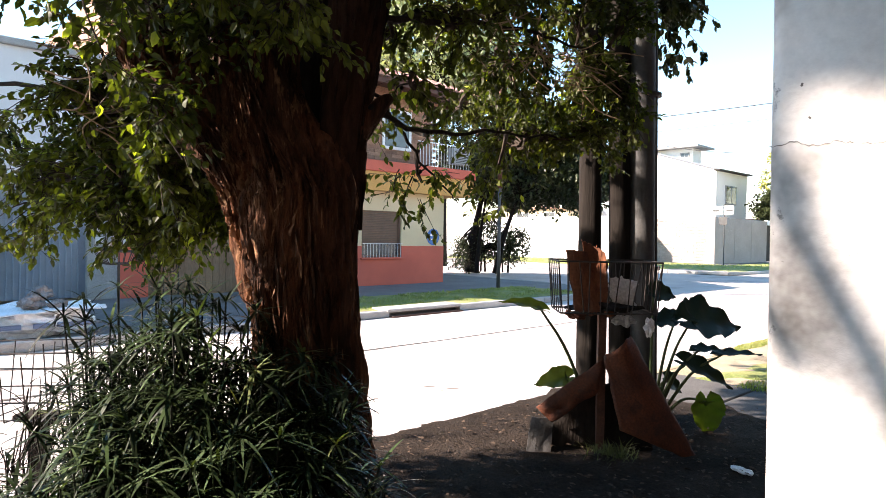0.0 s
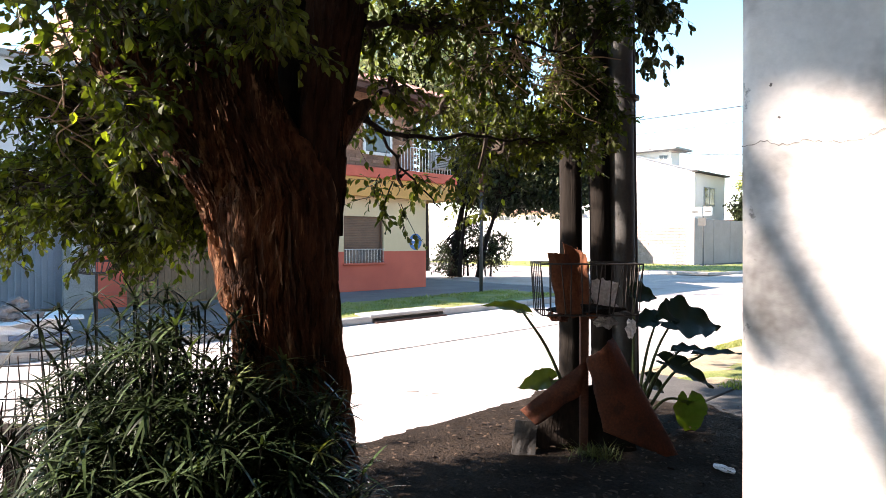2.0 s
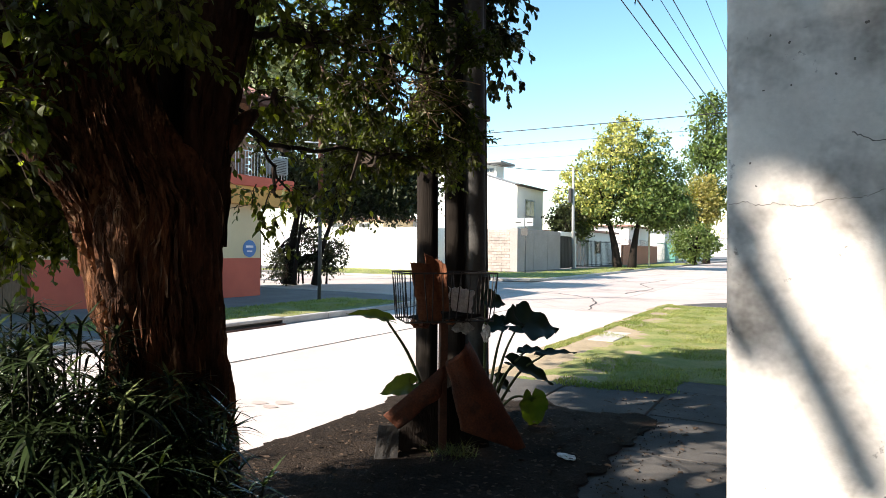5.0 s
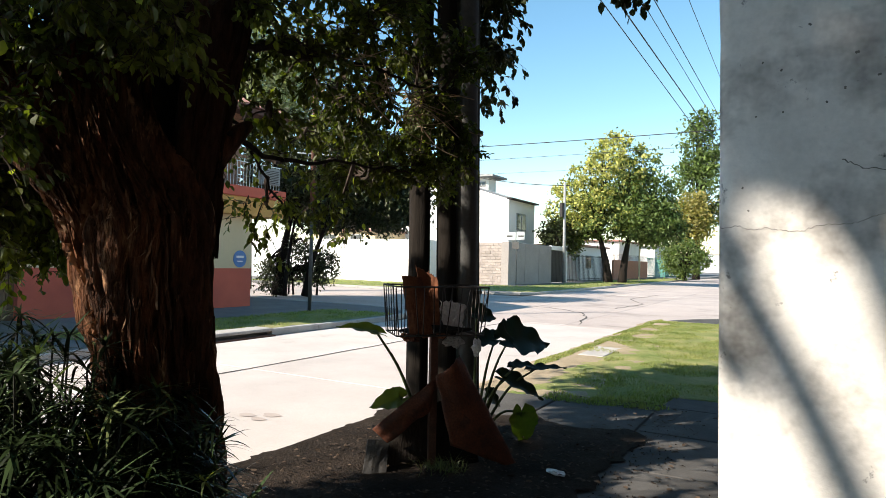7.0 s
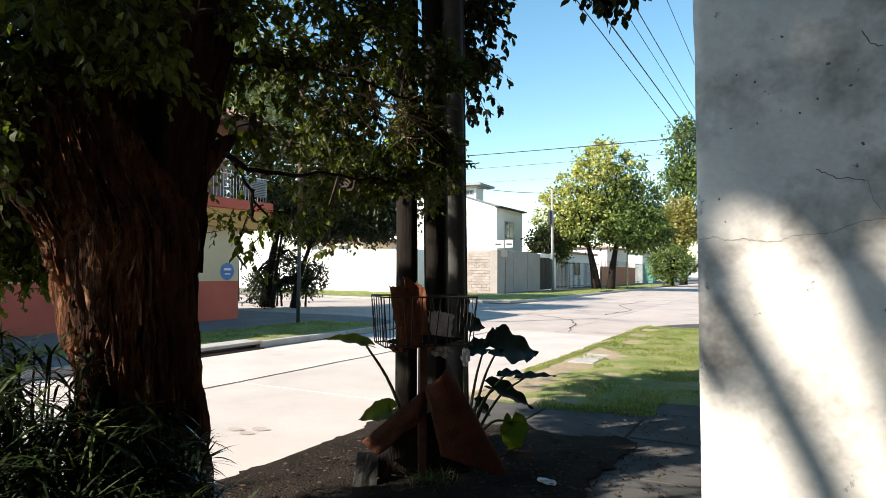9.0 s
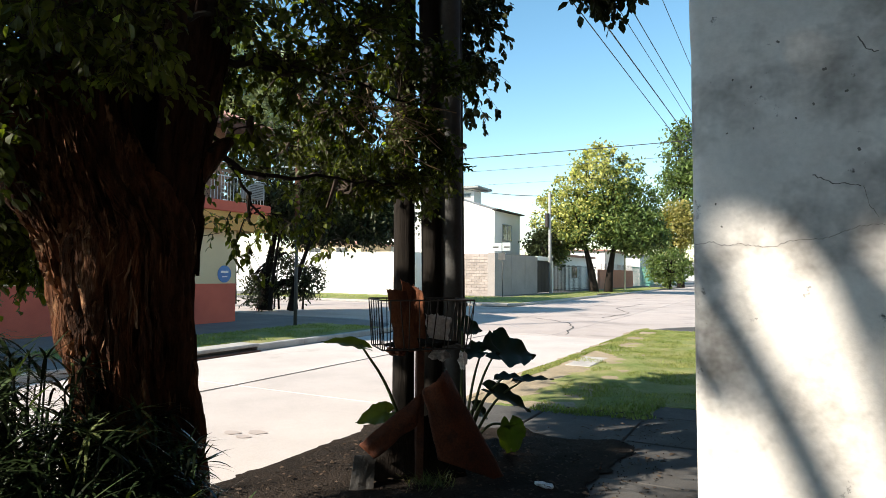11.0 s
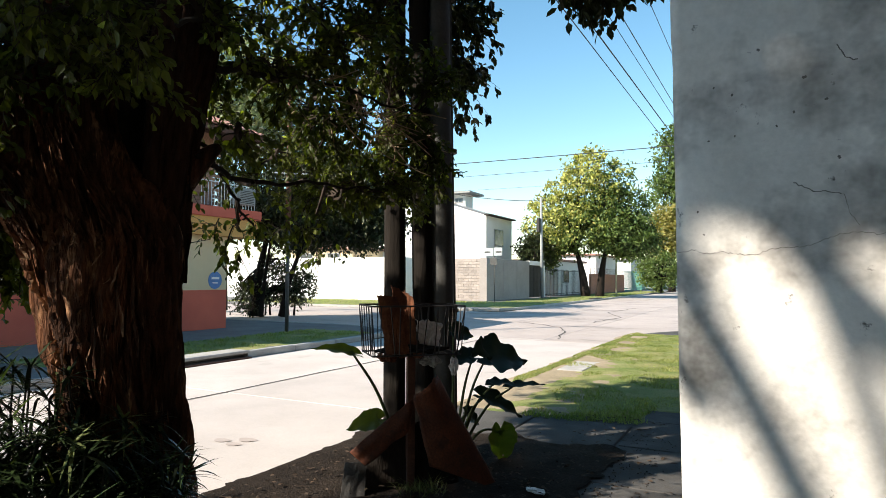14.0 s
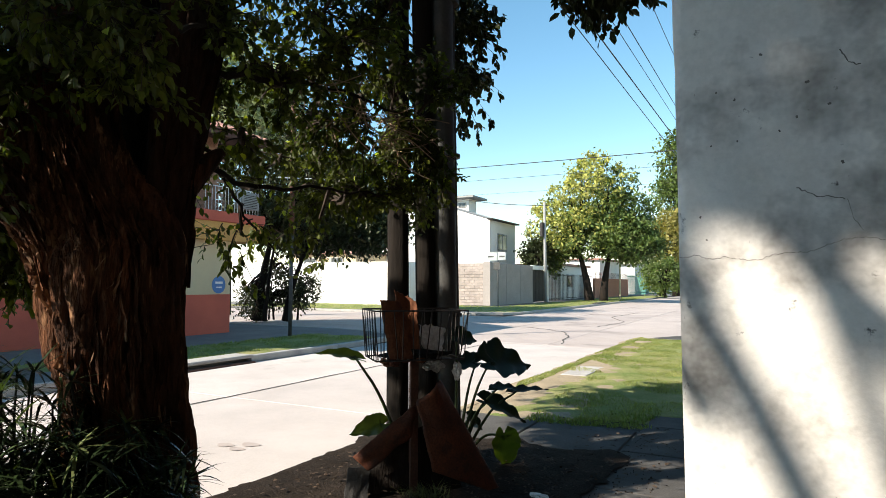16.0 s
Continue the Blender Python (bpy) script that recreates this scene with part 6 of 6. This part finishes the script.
# ---- far pavement: wire basket, sack of rubble ----
cage = thing("litter_basket", "black iron litter basket on a thin post", "litter basket", (-10.9, 3.25, 0))
IC = Matrix.Translation((-10.9, 3.22, 0))
part("post", Geo().tube([(-10.9, 3.22, -0.02), (-10.9, 3.22, 1.0)], 0.022, 8), M_IRON, cage)
for z, w in ((1.2, 0.30), (1.0, 0.20)):
    bar("rim", [(-w, -w, z), (w, -w, z), (w, w, z), (-w, w, z), (-w, -w, z)], 0.011, cage, IC)
for k in range(7):
    f = -1 + k / 3
    for s in (-1, 1):
        bar("bar", [(f * 0.3, s * 0.3, 1.2), (f * 0.2, s * 0.2, 1.0)], 0.007, cage, IC)
        bar("bar", [(s * 0.3, f * 0.3, 1.2), (s * 0.2, f * 0.2, 1.0)], 0.007, cage, IC)
for z in (1.1, 1.17, 1.24):
    bar("side_tray_bar", [(-0.25, 0.32, z), (-0.25, 0.75, z), (0.1, 0.75, z), (0.1, 0.32, z)], 0.01, cage, IC)
solo("meter_cover", Geo().block(-10.98, -10.82, 3.10, 3.26, 1.20, 1.36, 0.01), M_DARKG, "small dark box standing on the iron basket", "box")
sack = thing("sack_of_rubble", "white woven sack of rubble lying on the pavement", "sack", (-10.55, 2.05, 0))
part("body", crumpled((-10.55, 2.08, 0.17), (0.42, 0.80, 0.26), 31.0, Matrix.Identity(4), 14), M_SACK, sack)
sack2 = Geo()
sack2 = panel([(-10.18, 1.42, 0.34), (-10.2, 2.86, 0.38), (-10.9, 2.75, 0.42), (-10.9, 1.35, 0.38)], 0.04, 0.01, 12, None, 0.05)
solo("white_sheet", sack2, M_SACK, "white torn sheet spread over the sack", "sheet", smooth=True)
for c, s, sd in (((-10.5, 1.95, 0.48), (0.17, 0.2, 0.16), 41), ((-10.4, 2.25, 0.43), (0.14, 0.16, 0.10), 44), ((-10.6, 2.1, 0.60), (0.12, 0.16, 0.11), 47)):
    solo("rubble_lump", crumpled(c, s, sd, Matrix.Identity(4)), M_ROCK, "broken lump of rubble on the white sack", "rubble", group="rubble lumps")
for k, (a, b) in enumerate(((1.45, 1.75), (1.9, 2.1), (2.2, 2.65))):
    part("print", Geo().box(-10.2, -10.13, a, b, 0.14, 0.20), M_SACKT, sack, "faded blue print bar")

# ---- street furniture further off ----
lp = thing("street_lamp", "slim grey post with a rusty upper mast at the corner", "street lamp", (-12.5, 14.27, 0))
part("post", Geo().tube([(-12.5, 14.27, -0.02), (-12.5, 14.27, 3.0)], 0.055, 10), M_POLE, lp, smooth=True)
part("mast", Geo().tube([(-12.5, 14.27, 3.0), (-12.5, 14.27, 7.2)], 0.075, 10), M_RUSTP, lp, "rusty brown mast", smooth=True)
for z in (4.35, 4.7):
    part("cross_arm", Geo().tube([(-12.9, 14.0, z), (-11.7, 14.8, z - 0.05)], 0.02, 6), M_SIGN, lp)
sg = thing("street_sign", "pale street name sign on a thin post", "street sign", (-16.2, 38.9, 0))
part("post", Geo().tube([(-16.2, 38.9, -0.02), (-16.2, 38.9, 3.75)], 0.035, 8), M_POLE, sg)
part("plate", Geo().block(-17.0, -16.28, 38.86, 38.9, 3.1, 3.65, 0.01), M_SIGN, sg)
part("plate", Geo().block(-16.22, -15.65, 38.86, 38.9, 3.12, 3.67, 0.01), M_SIGN, sg)
part("small_plate", Geo().block(-16.5, -16.02, 38.84, 38.87, 2.5, 3.0, 0.01), M_POLE, sg)
for x0 in (-16.9, -16.1):
    part("print", Geo().box(x0, x0 + 0.4, 38.85, 38.856, 3.32, 3.42), M_POLE, sg, "grey bar of print")
up = thing("utility_pole", "tall pale concrete utility pole on the verge", "utility pole", (-17.2, 51.8, 0))
part("shaft", Geo().tube([(-17.2, 51.8, -0.02), (-17.3, 51.8, 8.6)], [0.15, 0.10], 12), M_GREYC, up, smooth=True)
part("fitting", Geo().tube([(-17.45, 51.6, 5.6), (-17.45, 51.6, 6.8)], 0.17, 10), M_IRON, up)
part("insulator", Geo().tube([(-17.7, 51.7, 8.3), (-16.9, 51.9, 8.3)], 0.04, 6), M_IRON, up)
solo("drain_hole", Geo().block(-12.75, -12.28, 50, 52.6, -0.1, 0.08, 0.03), M_DARKG, "dark storm drain in the far kerb", "drain")
sp = thing("street_post", "short pale post on the far verge", "post", (-14.0, 66, 0))
part("shaft", Geo().tube([(-14.0, 66, -0.02), (-14.0, 66, 4.2)], 0.09, 8), M_BEIGE, sp)


def cable(label, a, b, sag, r, n=16):
    a, b = Vector(a), Vector(b)
    g = Geo().tube([a.lerp(b, k / n) - Vector((0, 0, 4 * sag * (k / n) * (1 - k / n))) for k in range(n + 1)], r, 5)
    return solo("overhead_cable", g, M_WIRE, label, "cable", group="overhead cables")


cable("thick black cable crossing the street", (-30, 25, 7.1), (14, 25, 6.95), 0.35, 0.017)
cable("thin black cable crossing the street", (-30, 25, 6.25), (14, 25, 6.3), 0.18, 0.008)
cable("thin black cable crossing the street", (-30, 25, 5.62), (14, 25, 5.5), 0.1, 0.005)
cable("black cable from the house to the far pole", (-29, 56, 10.3), (-17.3, 51.8, 8.3), 0.25, 0.03)
cable("thin cable from the lamp mast", (-12.5, 14.27, 4.7), (-2.4, 4.7, 3.9), 0.2, 0.006)
for x, z, dz, r in ((-3.0, 6.72, -0.02, 0.010), (-2.8, 6.5, 0.05, 0.014), (-2.4, 6.25, 0.06, 0.007), (-2.2, 6.3, 0.065, 0.009), (-1.6, 5.7, 0.04, 0.006)):
    cable("black overhead cable running along the street", (x, 4.72, 6.3), (x, 60, z + 48 * dz * 0.3), 0.0, r)

# ---- trees further off ----
def far_tree(label, base, trunks, crown, leaf, material, wood_m, n, clump=0.9, per=30, hang=0.0, seed=1, mix=None):
    """A tree with tapered stems, limbs into its clumps, and a crown of leaf clumps with gaps."""
    r = random.Random(seed)
    t = thing("tree", label, "tree", base)
    b = Vector(base)
    hubs = []
    for (dx, dy, tx, ty, h, rad) in trunks:
        line = curve_pts([b + Vector((dx, dy, -0.05)), b + Vector(((dx * 2 + tx) / 3, (dy * 2 + ty) / 3, h * 0.45)), b + Vector((tx, ty, h))], 5)
        part("trunk", Geo().tube(line, [rad * (1.35 - 0.85 * k / 10) for k in range(11)], 10), wood_m, t, smooth=True)
        hubs.append(line[-1])
    limbs, lv = Geo(), Geo()
    lv2 = Geo() if mix else None
    for _ in range(n):
        cx, cy, cz, rx, ry, rz = crown[r.randrange(len(crown))]
        while True:
            v = Vector((r.uniform(-1, 1), r.uniform(-1, 1), r.uniform(-1, 1)))
            if 0.25 < v.length < 1:
                break
        v = v.normalized() * v.length ** 0.6
        c = b + Vector((cx + v.x * rx, cy + v.y * ry, cz + v.z * rz))
        hub = min(hubs, key=lambda q: (q - c).length)
        if r.random() < 0.35:
            limbs.tube(curve_pts([hub, hub.lerp(c, 0.5) + Vector((0, 0, 0.3)), c], 3), [0.07, 0.06, 0.05, 0.04, 0.03, 0.02, 0.01], 5, False)
        cs = clump * r.uniform(0.5, 1.1)
        for _ in range(per):
            o = Vector((r.gauss(0, 0.4), r.gauss(0, 0.4), r.gauss(0, 0.28))) * cs
            d = Vector((r.gauss(0, 1), r.gauss(0, 1), r.gauss(0, 1) - hang))
            s = leaf * r.uniform(0.6, 1.25)
            # leaves towards the sun take the second colour: sunlight painted into the crown
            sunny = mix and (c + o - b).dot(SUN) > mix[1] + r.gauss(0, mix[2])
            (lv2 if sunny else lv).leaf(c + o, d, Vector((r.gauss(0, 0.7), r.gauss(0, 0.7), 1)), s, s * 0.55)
    part("limb_mass", limbs, wood_m, t, kind="stuff")
    part("crown", lv, material, t, kind="stuff")
    if mix:
        part("yellow_crown", lv2, mix[0], t, "yellowing outer leaves, sunlight put into the colour of the sunward side", kind="stuff")
    return t


far_tree("round autumn street tree on two stems, yellowing leaves tinted paler towards the sun", (-14.6, 58.5, 0), [(-0.6, 0, -1.6, 0.2, 4.6, 0.34), (0.6, 0.3, 1.3, 0, 4.6, 0.32)],
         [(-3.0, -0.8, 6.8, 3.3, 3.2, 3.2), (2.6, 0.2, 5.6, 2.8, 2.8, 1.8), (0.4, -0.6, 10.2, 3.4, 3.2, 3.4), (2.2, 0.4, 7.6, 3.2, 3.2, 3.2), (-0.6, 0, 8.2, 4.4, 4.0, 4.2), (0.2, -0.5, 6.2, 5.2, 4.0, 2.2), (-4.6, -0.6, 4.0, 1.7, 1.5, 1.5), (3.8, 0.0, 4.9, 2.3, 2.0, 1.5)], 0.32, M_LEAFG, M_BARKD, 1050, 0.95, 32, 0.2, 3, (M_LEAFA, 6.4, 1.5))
far_tree("tall dark green tree far along the street", (-12.0, 92, 0), [(0, 0, 0.3, 0, 7, 0.4)], [(0.3, 0, 12, 3.6, 3.6, 6.0), (0.5, 0, 18, 2.6, 2.6, 5.0)], 0.5, M_LEAFG, M_BARKD, 240, 1.9, 26, 0.2, 5)
far_tree("ochre autumn tree far along the street", (-13.2, 88, 0), [(0, 0, 0.3, 0, 5, 0.3)], [(0.9, 0, 7.8, 2.4, 2.4, 3.6)], 0.45, M_LEAFO, M_BARKD, 150, 1.6, 24, 0.2, 6)
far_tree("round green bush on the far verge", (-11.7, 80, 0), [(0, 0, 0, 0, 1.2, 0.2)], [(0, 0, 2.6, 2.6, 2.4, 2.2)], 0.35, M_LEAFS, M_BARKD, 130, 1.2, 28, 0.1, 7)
far_tree("yellow-leaved tree beside the white house", (-19.2, 55.5, 0), [(0, 0, 0, 0, 3, 0.2)], [(0, 0, 4.2, 1.4, 1.4, 1.6)], 0.35, M_LEAFD, M_BARKD, 60, 1.1, 26, 0.1, 8)
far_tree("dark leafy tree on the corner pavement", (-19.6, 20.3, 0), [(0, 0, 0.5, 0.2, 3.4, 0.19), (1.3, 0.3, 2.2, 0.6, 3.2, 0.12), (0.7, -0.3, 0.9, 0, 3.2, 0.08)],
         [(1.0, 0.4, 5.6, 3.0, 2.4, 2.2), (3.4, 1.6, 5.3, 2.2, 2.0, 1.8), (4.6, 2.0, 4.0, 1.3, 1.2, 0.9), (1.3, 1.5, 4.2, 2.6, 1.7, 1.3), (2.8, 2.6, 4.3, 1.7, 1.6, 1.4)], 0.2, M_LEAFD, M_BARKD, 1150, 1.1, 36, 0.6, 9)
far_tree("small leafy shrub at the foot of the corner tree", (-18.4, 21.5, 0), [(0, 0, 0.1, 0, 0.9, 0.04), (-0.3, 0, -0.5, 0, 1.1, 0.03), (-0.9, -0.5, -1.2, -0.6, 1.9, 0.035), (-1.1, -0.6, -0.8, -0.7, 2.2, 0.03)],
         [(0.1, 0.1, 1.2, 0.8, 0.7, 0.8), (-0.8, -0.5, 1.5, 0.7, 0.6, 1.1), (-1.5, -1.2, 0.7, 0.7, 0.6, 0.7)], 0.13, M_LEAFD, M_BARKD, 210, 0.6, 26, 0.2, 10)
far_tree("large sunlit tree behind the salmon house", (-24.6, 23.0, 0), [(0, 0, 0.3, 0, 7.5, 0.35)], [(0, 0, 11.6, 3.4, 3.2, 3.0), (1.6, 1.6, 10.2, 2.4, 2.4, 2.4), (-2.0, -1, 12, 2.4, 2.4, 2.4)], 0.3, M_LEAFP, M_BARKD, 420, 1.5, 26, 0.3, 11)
part("cross_arm", Geo().block(-3.15, -1.45, 4.66, 4.76, 6.24, 6.34, 0.01), M_WOODP, cp)


# ---- fallen leaves and crumbs of soil over the rim of the bed ----
fall, crumbs = Geo(), Geo()
for k in range(380):
    x, y_ = rng.gauss(-1.15, 0.45), rng.uniform(1.5, 7.2)
    p = Vector((x, y_, 0.012 if x > -1.1 else 0.05))
    a = rng.uniform(0, 6.283)
    fall.leaf(p, Vector((math.cos(a), math.sin(a), rng.uniform(-0.1, 0.2))), Vector((rng.gauss(0, 0.2), rng.gauss(0, 0.2), 1)), rng.uniform(0.03, 0.07), rng.uniform(0.015, 0.035))
solo("fallen_leaves", fall, M_DRY, "dry brown leaves fallen over soil and pavement", "leaves", kind="stuff")
for k in range(350):
    x, y_ = -1.12 + abs(rng.gauss(0, 0.28)), rng.uniform(0.8, 6.6)
    s = rng.uniform(0.002, 0.006)
    crumbs.block(x - s, x + s, y_ - s * 0.8, y_ + s * 0.8, 0.004, 0.008 + s, s * 0.4)
solo("soil_crumbs", crumbs, M_DIRT, "dark crumbs of soil spilled on the pavement", "soil", kind="stuff")
